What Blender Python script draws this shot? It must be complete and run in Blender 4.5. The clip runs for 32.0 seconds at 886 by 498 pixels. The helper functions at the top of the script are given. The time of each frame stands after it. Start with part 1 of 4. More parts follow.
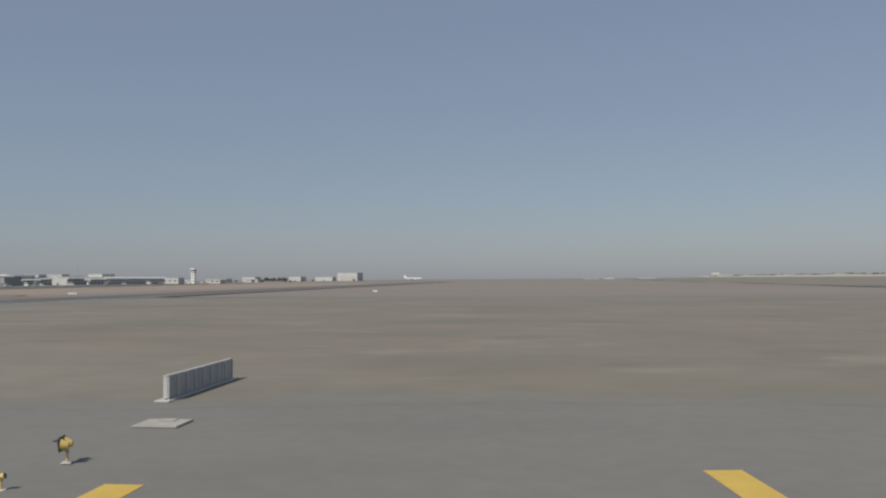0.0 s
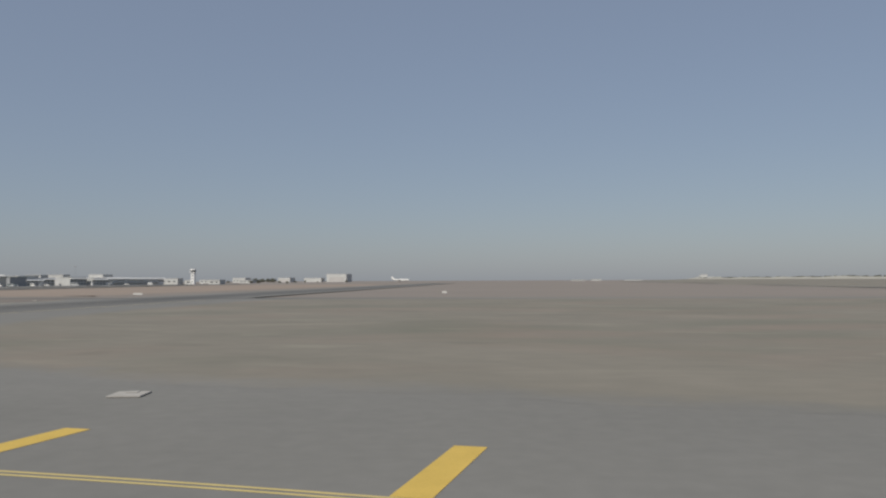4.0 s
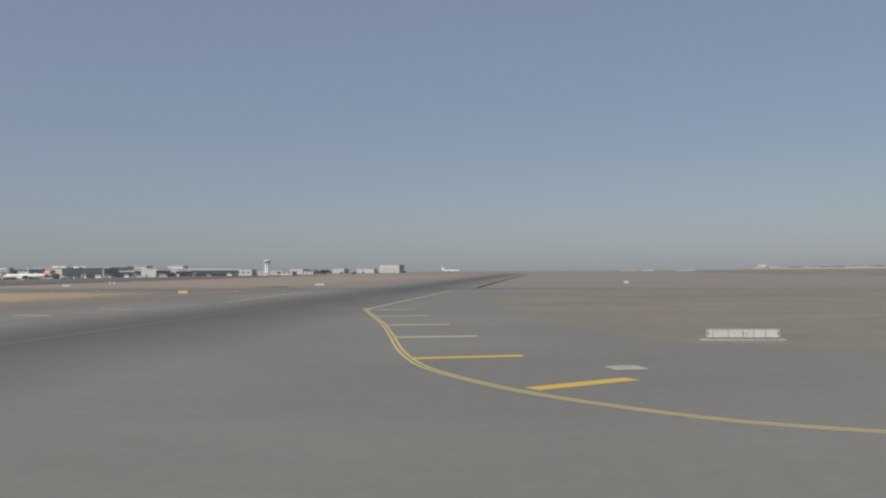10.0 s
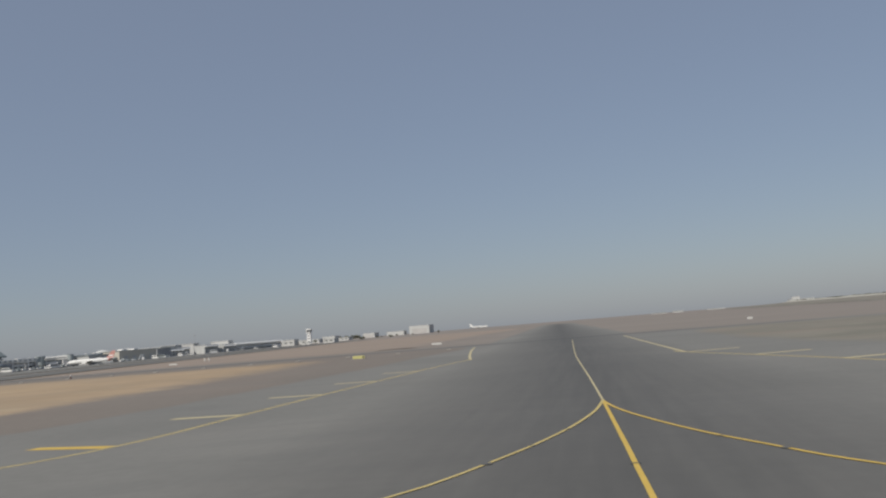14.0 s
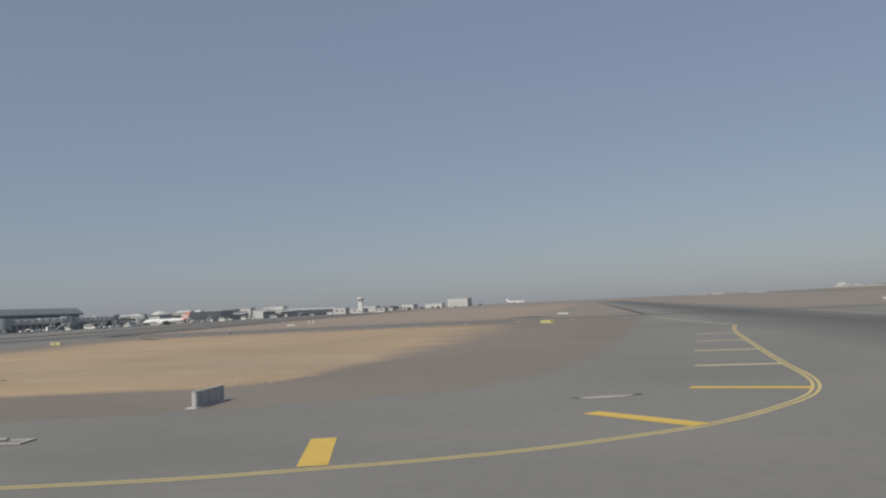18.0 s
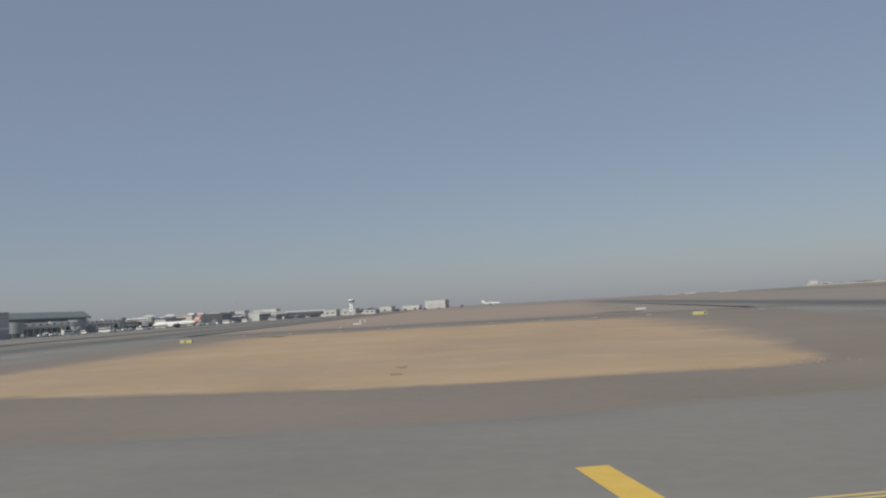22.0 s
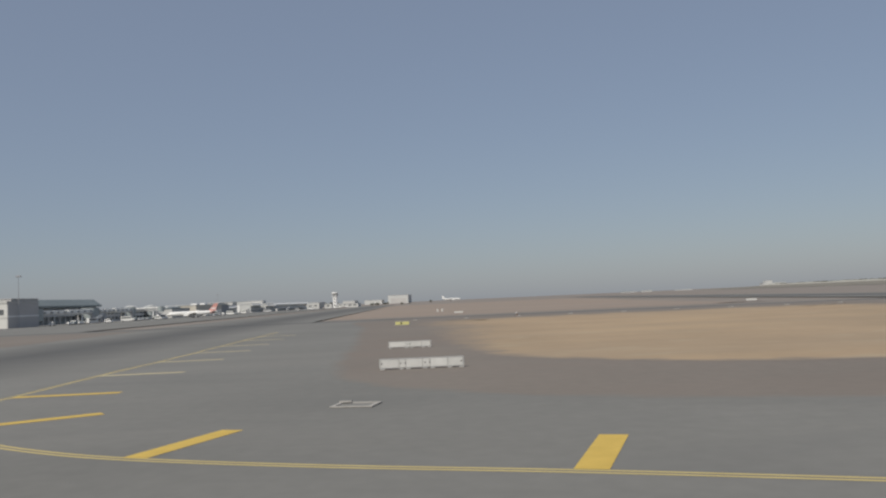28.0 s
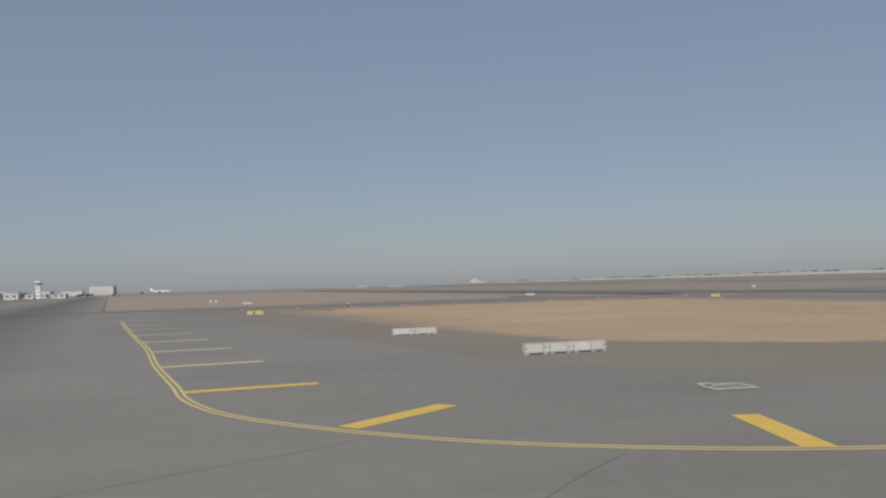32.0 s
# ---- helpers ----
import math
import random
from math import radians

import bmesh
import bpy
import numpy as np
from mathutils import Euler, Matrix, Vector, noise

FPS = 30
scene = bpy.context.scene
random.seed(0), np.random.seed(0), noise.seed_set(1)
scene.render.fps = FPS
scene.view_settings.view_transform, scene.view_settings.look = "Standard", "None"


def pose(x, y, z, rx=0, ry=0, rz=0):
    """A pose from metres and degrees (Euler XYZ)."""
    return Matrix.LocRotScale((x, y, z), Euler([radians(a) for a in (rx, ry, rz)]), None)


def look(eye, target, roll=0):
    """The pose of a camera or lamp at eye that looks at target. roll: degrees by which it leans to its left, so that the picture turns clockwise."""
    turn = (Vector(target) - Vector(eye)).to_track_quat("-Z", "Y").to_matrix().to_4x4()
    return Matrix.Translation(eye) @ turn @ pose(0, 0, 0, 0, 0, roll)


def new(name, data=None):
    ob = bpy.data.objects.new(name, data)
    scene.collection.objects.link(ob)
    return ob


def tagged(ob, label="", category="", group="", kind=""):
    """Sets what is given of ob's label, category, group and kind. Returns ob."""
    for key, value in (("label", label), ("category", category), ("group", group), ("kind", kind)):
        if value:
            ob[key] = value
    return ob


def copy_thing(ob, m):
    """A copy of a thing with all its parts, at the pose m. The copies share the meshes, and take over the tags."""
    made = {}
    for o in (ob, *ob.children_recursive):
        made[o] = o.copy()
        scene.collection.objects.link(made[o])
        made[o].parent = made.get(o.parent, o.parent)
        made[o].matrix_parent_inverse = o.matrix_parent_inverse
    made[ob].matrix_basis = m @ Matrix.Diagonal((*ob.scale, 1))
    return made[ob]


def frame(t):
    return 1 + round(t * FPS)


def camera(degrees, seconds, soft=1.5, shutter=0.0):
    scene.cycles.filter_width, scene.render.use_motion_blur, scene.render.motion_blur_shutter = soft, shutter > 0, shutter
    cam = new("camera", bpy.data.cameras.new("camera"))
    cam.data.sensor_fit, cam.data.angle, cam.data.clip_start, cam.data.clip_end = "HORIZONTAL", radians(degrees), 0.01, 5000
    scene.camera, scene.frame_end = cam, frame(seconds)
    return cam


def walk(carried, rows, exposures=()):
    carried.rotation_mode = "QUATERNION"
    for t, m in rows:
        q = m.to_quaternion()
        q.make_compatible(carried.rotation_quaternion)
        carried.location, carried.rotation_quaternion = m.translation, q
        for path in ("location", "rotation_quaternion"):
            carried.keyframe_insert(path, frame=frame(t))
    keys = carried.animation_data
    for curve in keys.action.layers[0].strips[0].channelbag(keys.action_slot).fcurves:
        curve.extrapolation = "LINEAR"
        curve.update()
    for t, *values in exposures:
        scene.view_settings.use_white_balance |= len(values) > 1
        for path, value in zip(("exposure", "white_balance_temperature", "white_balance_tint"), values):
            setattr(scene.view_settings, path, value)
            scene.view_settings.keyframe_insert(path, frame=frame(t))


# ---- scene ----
cam = camera(56.00, 32.0, soft=2.3)

PATH = [
    (0, (0.02, -0.01, 4.624), (-6.748, 49.502, 6.394), -0.37),
    (0.5, (-4.06, -0.17, 4.615), (-10.280, 49.413, 6.197), -0.23),
    (1, (-8.16, -0.34, 4.593), (-13.446, 49.348, 6.220), -0.11),
    (1.5, (-12.31, -0.52, 4.578), (-17.662, 49.168, 6.263), -0.26),
    (2, (-16.54, -0.68, 4.578), (-21.468, 49.049, 6.251), -0.09),
    (2.5, (-20.84, -0.83, 4.604), (-25.542, 48.913, 6.524), -0.57),
    (3, (-25.16, -0.97, 4.611), (-30.207, 48.730, 6.829), -0.49),
    (3.5, (-29.49, -1.09, 4.605), (-34.818, 48.587, 6.446), -0.32),
    (5.5, (-45.77, -1.99, 4.591), (-52.130, 47.561, 6.514), -0.08),
    (6, (-50.22, -2.17, 4.587), (-57.760, 47.230, 6.340), -0.42),
    (6.5, (-54.69, -2.31, 4.606), (-61.708, 47.158, 6.434), -0.37),
    (7, (-59.15, -2.43, 4.590), (-66.129, 47.058, 6.103), 0.01),
    (7.5, (-63.62, -2.50, 4.605), (-70.848, 46.946, 6.249), -0.42),
    (8, (-68.11, -2.52, 4.594), (-75.272, 46.939, 6.057), -0.57),
    (8.5, (-72.60, -2.50, 4.576), (-80.117, 46.916, 5.873), -0.22),
    (9, (-77.11, -2.43, 4.570), (-84.505, 47.007, 5.916), -0.26),
    (9.5, (-81.62, -2.31, 4.598), (-89.491, 47.053, 5.837), -0.53),
    (10, (-86.07, -2.17, 4.594), (-93.558, 47.253, 5.903), -0.38),
    (10.5, (-90.46, -2.01, 4.604), (-98.315, 47.362, 5.670), -0.28),
    (11, (-94.82, -1.84, 4.601), (-102.915, 47.491, 5.560), -0.68),
    (11.5, (-98.89, -1.46, 4.594), (-106.200, 47.999, 5.538), -1.13),
    (12, (-103.20, -1.52, 4.571), (-112.272, 47.648, 5.030), 0.38),
    (12.5, (-107.62, -1.50, 4.609), (-117.283, 47.323, 9.386), -1.15),
    (13, (-112.03, -1.42, 4.597), (-123.030, 47.074, 9.797), 0.23),
    (13.5, (-116.49, -1.34, 4.586), (-124.060, 47.763, 10.224), -4.62),
    (14, (-120.87, -1.20, 4.598), (-129.018, 47.900, 9.416), -4.65),
    (14.5, (-125.18, -1.02, 4.616), (-133.834, 48.047, 8.831), -3.33),
    (15, (-129.42, -0.82, 4.592), (-138.889, 48.133, 8.294), -2.80),
    (15.5, (-133.27, -1.38, 4.618), (-143.701, 47.374, 8.350), -3.24),
    (17.5, (-150.12, -2.86, 4.581), (-160.062, 46.023, 8.049), -3.04),
    (18, (-154.58, -3.08, 4.601), (-164.526, 45.800, 7.982), -2.69),
    (18.5, (-159.09, -3.30, 4.605), (-169.198, 45.536, 8.181), -4.09),
    (19, (-163.64, -3.52, 4.575), (-172.715, 45.529, 8.086), -2.79),
    (19.5, (-168.26, -3.76, 4.618), (-176.694, 45.422, 7.803), -2.35),
    (20, (-172.94, -4.03, 4.600), (-180.743, 45.259, 7.732), -3.06),
    (20.5, (-177.65, -4.31, 4.601), (-185.174, 45.008, 7.897), -2.82),
    (21, (-182.41, -4.61, 4.593), (-190.427, 44.638, 7.867), -3.03),
    (21.5, (-187.21, -4.90, 4.607), (-195.108, 44.357, 7.962), -2.76),
    (22, (-192.05, -5.19, 4.600), (-199.868, 44.074, 8.013), -3.23),
    (22.5, (-196.94, -5.48, 4.607), (-204.986, 43.762, 7.902), -3.14),
    (23, (-201.87, -5.74, 4.600), (-210.579, 43.359, 8.262), -3.38),
    (23.5, (-206.82, -5.99, 4.601), (-215.501, 43.135, 7.990), -3.81),
    (24, (-211.74, -6.22, 4.602), (-220.659, 42.887, 7.590), -3.29),
    (24.5, (-216.61, -6.43, 4.603), (-224.780, 42.800, 7.620), -3.55),
    (25, (-221.38, -6.63, 4.601), (-228.998, 42.672, 7.928), -3.23),
    (25.5, (-226.06, -7.00, 4.605), (-234.188, 42.231, 7.747), -3.26),
    (27.5, (-243.96, -6.82, 4.604), (-248.912, 42.846, 7.622), -3.11),
    (28, (-247.77, -6.47, 4.578), (-252.284, 43.239, 7.603), -2.56),
    (28.5, (-251.51, -6.10, 4.607), (-255.124, 43.700, 7.285), -2.76),
    (29, (-255.16, -5.67, 4.588), (-258.452, 44.150, 7.274), -2.40),
    (29.5, (-258.72, -5.14, 4.607), (-259.795, 44.790, 7.062), -2.07),
    (30, (-262.21, -4.45, 4.571), (-260.954, 45.469, 7.061), -2.07),
    (30.5, (-265.65, -3.57, 4.597), (-261.699, 46.218, 7.044), -1.80),
    (31, (-269.07, -2.48, 4.599), (-261.865, 46.941, 6.990), -1.87),
    (31.5, (-272.37, -1.24, 4.605), (-262.654, 47.748, 6.955), -1.75),
    (32, (-275.62, 0.08, 4.613), (-263.054, 48.427, 6.701), -1.57),
]

# exposure, sky and ground tones
EXPO = -0.04
SKY_AIR, SKY_OZONE, SKY_STRENGTH, SUN_POWER = 1.0, 1.0, 0.068, 4.0
DUST_CLEAR, DUST_THICK, DUST_SHARE = 0.5, 2.2, 0.4
VEIL, VEIL_COLOUR = 0.48, (4.55, 5.3, 6.95)
ASPH_LO, ASPH_HI = (0.135, 0.132, 0.12), (0.185, 0.18, 0.165)
RUBBER = (0.05, 0.05, 0.05)
DUST_LO, DUST_HI = (0.138, 0.119, 0.101), (0.19, 0.164, 0.139)
DIRT_LO, DIRT_HI = (0.14, 0.13, 0.105), (0.21, 0.19, 0.155)
SAND_LO, SAND_HI = (0.27, 0.197, 0.122), (0.367, 0.269, 0.171)
DESERT_LO, DESERT_HI = (0.168, 0.147, 0.128), (0.23, 0.198, 0.17)
CEMENT_LO, CEMENT_HI = (0.26, 0.245, 0.22), (0.38, 0.36, 0.33)

walk(cam, [(t, look(eye, target, roll)) for t, eye, target, roll in PATH], exposures=[(0.0, EXPO), (32.0, EXPO)])

# ---- daylight: hazy sky and one high sun ----
SUN_EL, SUN_AZ = radians(46), radians(-151)
world = bpy.data.worlds.new("hazy_sky")
scene.world = world
world.use_nodes = True
wn, wl = world.node_tree.nodes, world.node_tree.links
skies = []
for dust in (DUST_CLEAR, DUST_THICK):
    sky = wn.new("ShaderNodeTexSky")
    sky.sky_type, sky.sun_disc = "NISHITA", False
    sky.sun_elevation, sky.sun_rotation = SUN_EL, SUN_AZ
    sky.altitude, sky.air_density, sky.dust_density, sky.ozone_density = 0, SKY_AIR, dust, SKY_OZONE
    skies.append(sky)
# clear air and thick dust together, under an even veil
air, veil = wn.new("ShaderNodeMix"), wn.new("ShaderNodeMix")
air.data_type = veil.data_type = "RGBA"
air.inputs[0].default_value, veil.inputs[0].default_value = DUST_SHARE, VEIL
wl.new(skies[0].outputs[0], air.inputs[6])
wl.new(skies[1].outputs[0], air.inputs[7])
wl.new(air.outputs[2], veil.inputs[6])
veil.inputs[7].default_value = (*VEIL_COLOUR, 1)
wl.new(veil.outputs[2], wn["Background"].inputs[0])
wn["Background"].inputs[1].default_value = SKY_STRENGTH

sun_data = bpy.data.lights.new("sun", "SUN")
sun_data.energy, sun_data.angle, sun_data.color = SUN_POWER, radians(1.2), (1.0, 0.95, 0.86)
sun = new("sun", sun_data)
SUN_DIR = Vector((math.sin(SUN_AZ) * math.cos(SUN_EL), math.cos(SUN_AZ) * math.cos(SUN_EL), math.sin(SUN_EL)))
sun.matrix_world = look(SUN_DIR * 300, (0, 0, 0))


# ---- materials ----
def material(name, low, high, rough=0.85, scale=3.0, fine=40.0, fine_mix=0.35, bump=0.0, metal=0.0, spread=0.25, stretch=(1, 1, 1), per_piece=0.0):
    """A surface with blotches of one size, grain of another, and a fine relief."""
    m = bpy.data.materials.new(name)
    m.use_nodes = True
    n, l = m.node_tree.nodes, m.node_tree.links
    b = n["Principled BSDF"]
    co = n.new("ShaderNodeTexCoord")
    mp = n.new("ShaderNodeMapping")
    mp.inputs["Scale"].default_value = stretch
    l.new(co.outputs["Object"], mp.inputs[0])
    blot, grain = n.new("ShaderNodeTexNoise"), n.new("ShaderNodeTexNoise")
    blot.inputs["Scale"].default_value, blot.inputs["Detail"].default_value = scale, 6
    grain.inputs["Scale"].default_value, grain.inputs["Detail"].default_value = fine, 3
    l.new(mp.outputs[0], blot.inputs["Vector"])
    l.new(mp.outputs[0], grain.inputs["Vector"])
    mix = n.new("ShaderNodeMix")
    mix.inputs[0].default_value = fine_mix
    l.new(blot.outputs["Fac"], mix.inputs[2])
    l.new(grain.outputs["Fac"], mix.inputs[3])
    ramp = n.new("ShaderNodeValToRGB")
    ramp.color_ramp.elements[0].position, ramp.color_ramp.elements[1].position = 0.5 - spread, 0.5 + spread
    ramp.color_ramp.elements[0].color, ramp.color_ramp.elements[1].color = (*low, 1), (*high, 1)
    l.new(mix.outputs[0], ramp.inputs[0])
    out = ramp.outputs[0]
    if per_piece:
        info, hsv, rng = n.new("ShaderNodeObjectInfo"), n.new("ShaderNodeHueSaturation"), n.new("ShaderNodeMapRange")
        rng.inputs[3].default_value, rng.inputs[4].default_value = 1 - per_piece, 1 + per_piece
        l.new(info.outputs["Random"], rng.inputs[0])
        l.new(rng.outputs[0], hsv.inputs["Value"])
        l.new(out, hsv.inputs["Color"])
        out = hsv.outputs[0]
    l.new(out, b.inputs["Base Color"])
    b.inputs["Roughness"].default_value, b.inputs["Metallic"].default_value = rough, metal
    if bump:
        bp = n.new("ShaderNodeBump")
        bp.inputs["Strength"].default_value, bp.inputs["Distance"].default_value = bump, 0.02
        l.new(grain.outputs["Fac"], bp.inputs["Height"])
        l.new(bp.outputs[0], b.inputs["Normal"])
    return m


def add_layer(m, mask_out, colour, amount):
    """Lays a stain of another colour over a material's base colour, by a mask."""
    n, l = m.node_tree.nodes, m.node_tree.links
    b = n["Principled BSDF"]
    old = b.inputs["Base Color"].links[0].from_socket
    mul = n.new("ShaderNodeMath")
    mul.operation, mul.use_clamp = "MULTIPLY", True
    mul.inputs[1].default_value = amount
    l.new(mask_out, mul.inputs[0])
    mx = n.new("ShaderNodeMix")
    mx.data_type = "RGBA"
    l.new(mul.outputs[0], mx.inputs[0])
    l.new(old, mx.inputs[6])
    mx.inputs[7].default_value = (*colour, 1)
    l.new(mx.outputs[2], b.inputs["Base Color"])


def rubber_mask(m, slope, offset, half, axis="x", start=None):
    """Tyre rubber along a taxi line: strongest on the line x = offset + slope * y, gone at half its width, ragged; worn away over 60 m past start."""
    n, l = m.node_tree.nodes, m.node_tree.links
    co, sep = n.new("ShaderNodeTexCoord"), n.new("ShaderNodeSeparateXYZ")
    l.new(co.outputs["Object"], sep.inputs[0])

    def op(kind, a, b=None, clamp=False):
        k = n.new("ShaderNodeMath")
        k.operation, k.use_clamp = kind, clamp
        for i, v in enumerate((a, b)):
            if v is None:
                continue
            if isinstance(v, (int, float)):
                k.inputs[i].default_value = v
            else:
                l.new(v, k.inputs[i])
        return k.outputs[0]

    a, c = (sep.outputs[0], sep.outputs[1]) if axis == "x" else (sep.outputs[1], sep.outputs[0])
    d = op("ABSOLUTE", op("SUBTRACT", a, op("ADD", op("MULTIPLY", c, slope), offset)))
    nz, mp = n.new("ShaderNodeTexNoise"), n.new("ShaderNodeMapping")
    mp.inputs["Scale"].default_value = (0.3, 0.012, 1) if axis == "x" else (0.012, 0.3, 1)
    l.new(co.outputs["Object"], mp.inputs[0])
    l.new(mp.outputs[0], nz.inputs["Vector"])
    nz.inputs["Detail"].default_value = 5
    fall = op("SUBTRACT", 1.0, op("DIVIDE", d, half), True)
    if start is not None:
        fall = op("MULTIPLY", fall, op("DIVIDE", op("SUBTRACT", start + 60.0, c), 60.0, True))
    return op("MULTIPLY", op("POWER", fall, 0.8), op("ADD", op("MULTIPLY", nz.outputs["Fac"], 0.45), 0.62), True)


ASPHALT = material("asphalt", ASPH_LO, ASPH_HI, 0.9, 0.045, 1.3, 0.35, 0.25, spread=0.22)
ASPHALT_FAR = material("asphalt_old", ASPH_LO, ASPH_HI, 0.9, 0.03, 0.5, 0.3)
DESERT = material("desert_ground", DESERT_LO, DESERT_HI, 0.95, 0.006, 0.15, 0.35, stretch=(0.5, 1.5, 1))
YELLOW = material("yellow_marking_paint", (0.45, 0.305, 0.058), (0.6, 0.415, 0.088), 0.7, 1.2, 22, 0.5, 0.2)
YELLOW_OLD = material("worn_yellow_paint", (0.36, 0.26, 0.09), (0.55, 0.4, 0.14), 0.75, 0.9, 14, 0.5, 0.2)
YELLOW_LINE = material("pale_yellow_line_paint", (0.42, 0.33, 0.125), (0.55, 0.44, 0.18), 0.75, 0.9, 18, 0.5, 0.2)
# yellow for far markings, distance haze mixed into the colour
YELLOW_PALE = material("hazed_yellow_paint", (0.4, 0.345, 0.2), (0.5, 0.43, 0.26), 0.75, 0.9, 14, 0.5, 0.2)
SLAB_OLD = material("weathered_grey_concrete", (0.15, 0.146, 0.134), (0.21, 0.204, 0.188), 0.9, 2, 30, 0.4, 0.3)
CONCRETE = material("concrete", (0.27, 0.255, 0.23), (0.4, 0.38, 0.35), 0.9, 2, 30, 0.4, 0.3)
WHITE = material("white_paint", (0.62, 0.61, 0.58), (0.8, 0.79, 0.76), 0.5, 0.8, 12, 0.4)
# white wall greyed down for far blocks, haze put into its colour
PALE_WALL = material("pale_far_wall", (0.43, 0.43, 0.415), (0.53, 0.53, 0.51), 0.8, 0.05, 0.5, 0.4)
CLAD_WALL = material("grey_brown_cladding", (0.4, 0.385, 0.37), (0.48, 0.462, 0.445), 0.8, 0.1, 0.9, 0.4)
WHITE_WALL = material("white_wall", (0.68, 0.675, 0.655), (0.8, 0.79, 0.77), 0.8, 0.08, 0.8, 0.4)
OFF_WHITE = material("off_white_plaster", (0.5, 0.495, 0.465), (0.6, 0.59, 0.555), 0.85, 0.08, 0.8, 0.4)
BEIGE_WALL = material("beige_wall", (0.5, 0.465, 0.395), (0.58, 0.54, 0.465), 0.85, 0.06, 0.6, 0.4)
DARK_WALL = material("dark_grey_cladding", (0.25, 0.255, 0.26), (0.32, 0.325, 0.33), 0.7, 0.1, 0.8, 0.4)
GREY_WALL = material("grey_wall", (0.42, 0.415, 0.4), (0.52, 0.515, 0.5), 0.85, 0.06, 0.6, 0.4)
# glazing, dark roof and window glass lightened in place of distance haze
HALL_GLASS = material("hazed_hall_glazing", (0.2, 0.21, 0.215), (0.27, 0.28, 0.285), 0.25, 0.3, 3)
ROOF_DARK = material("dark_metal_roof", (0.16, 0.185, 0.185), (0.21, 0.24, 0.24), 0.5, 0.1, 1, 0.3)
ROOF_LIGHT = material("light_roof", (0.4, 0.4, 0.39), (0.55, 0.55, 0.53), 0.6, 0.1, 1, 0.3)
GLASS = material("window_glass", (0.08, 0.085, 0.09), (0.12, 0.125, 0.13), 0.15, 0.5, 3)
SIGN_BACK = material("pale_sign_panel", (0.46, 0.455, 0.43), (0.56, 0.55, 0.525), 0.45, 2, 20, 0.4, per_piece=0.06)
SIGN_CAP = material("grey_white_sign_cap", (0.38, 0.375, 0.36), (0.47, 0.465, 0.45), 0.5, 2, 20, 0.4)
# divider grey with the shade of the panel gaps put into it
PLATE_JOINT = material("shaded_sign_joint", (0.24, 0.235, 0.225), (0.31, 0.305, 0.29), 0.6, 2, 20, 0.4)
SIGN_GREY = material("grey_sign_back", (0.3, 0.305, 0.305), (0.39, 0.395, 0.395), 0.5, 2, 20, 0.4, per_piece=0.08)
SIGN_RED = material("dark_red_sign_face", (0.11, 0.075, 0.07), (0.155, 0.105, 0.098), 0.4, 3, 20, 0.4, per_piece=0.08)
SIGN_YELLOW = material("yellow_sign_face", (0.42, 0.39, 0.15), (0.5, 0.47, 0.2), 0.45, 2, 20, 0.4)
BLACK = material("black_paint", (0.012, 0.012, 0.012), (0.03, 0.03, 0.03), 0.5, 4, 40)
LAMP_YELLOW = material("lamp_yellow_paint", (0.46, 0.33, 0.1), (0.58, 0.43, 0.15), 0.45, 6, 60)
LENS_DARK = material("dark_brown_lens", (0.035, 0.015, 0.012), (0.07, 0.03, 0.02), 0.2, 8, 60)
SEAL = material("bitumen_seal", (0.085, 0.084, 0.08), (0.12, 0.118, 0.11), 0.8, 3, 30)
LEGEND = material("dull_legend_paint", (0.16, 0.115, 0.108), (0.2, 0.145, 0.135), 0.5, 3, 20)
PLATE_GREY = material("dark_grey_plate", (0.05, 0.046, 0.044), (0.085, 0.08, 0.076), 0.6, 4, 40)
DULL_RED = material("dull_red_paint", (0.1, 0.05, 0.035), (0.16, 0.08, 0.055), 0.15, 8, 60)
RED = material("red_tail_paint", (0.5, 0.24, 0.21), (0.58, 0.3, 0.26), 0.4, 0.3, 3)
METAL = material("grey_metal", (0.3, 0.3, 0.31), (0.42, 0.42, 0.43), 0.45, 2, 25, metal=0.6)
BRIDGE_GREY = material("bridge_grey_paint", (0.26, 0.29, 0.29), (0.34, 0.37, 0.37), 0.55, 0.5, 5, 0.4)
TYRE = material("tyre", (0.015, 0.015, 0.015), (0.03, 0.03, 0.03), 0.9, 5, 50)
# leaf green lightened to stand in for haze over the far trees
LEAF = material("hazed_leaves", (0.11, 0.115, 0.085), (0.155, 0.155, 0.12), 0.9, 0.2, 2.0, 0.5)
BARK = material("bark", (0.1, 0.075, 0.05), (0.18, 0.14, 0.1), 0.95, 2, 20)
SCRAP = material("brown_scrap", (0.165, 0.125, 0.085), (0.225, 0.175, 0.12), 0.9, 3, 20)
SAND_CLOD = material("sand_clod", SAND_LO, SAND_HI, 0.95, 1, 12, 0.4)
BERM = material("pale_sand_berm", (0.29, 0.28, 0.24), (0.38, 0.362, 0.31), 0.95, 0.02, 0.2, 0.4)

BANK_DIRT = material("bank_scrub_ground", DIRT_LO, DIRT_HI, 0.95, 0.03, 0.4, 0.4)


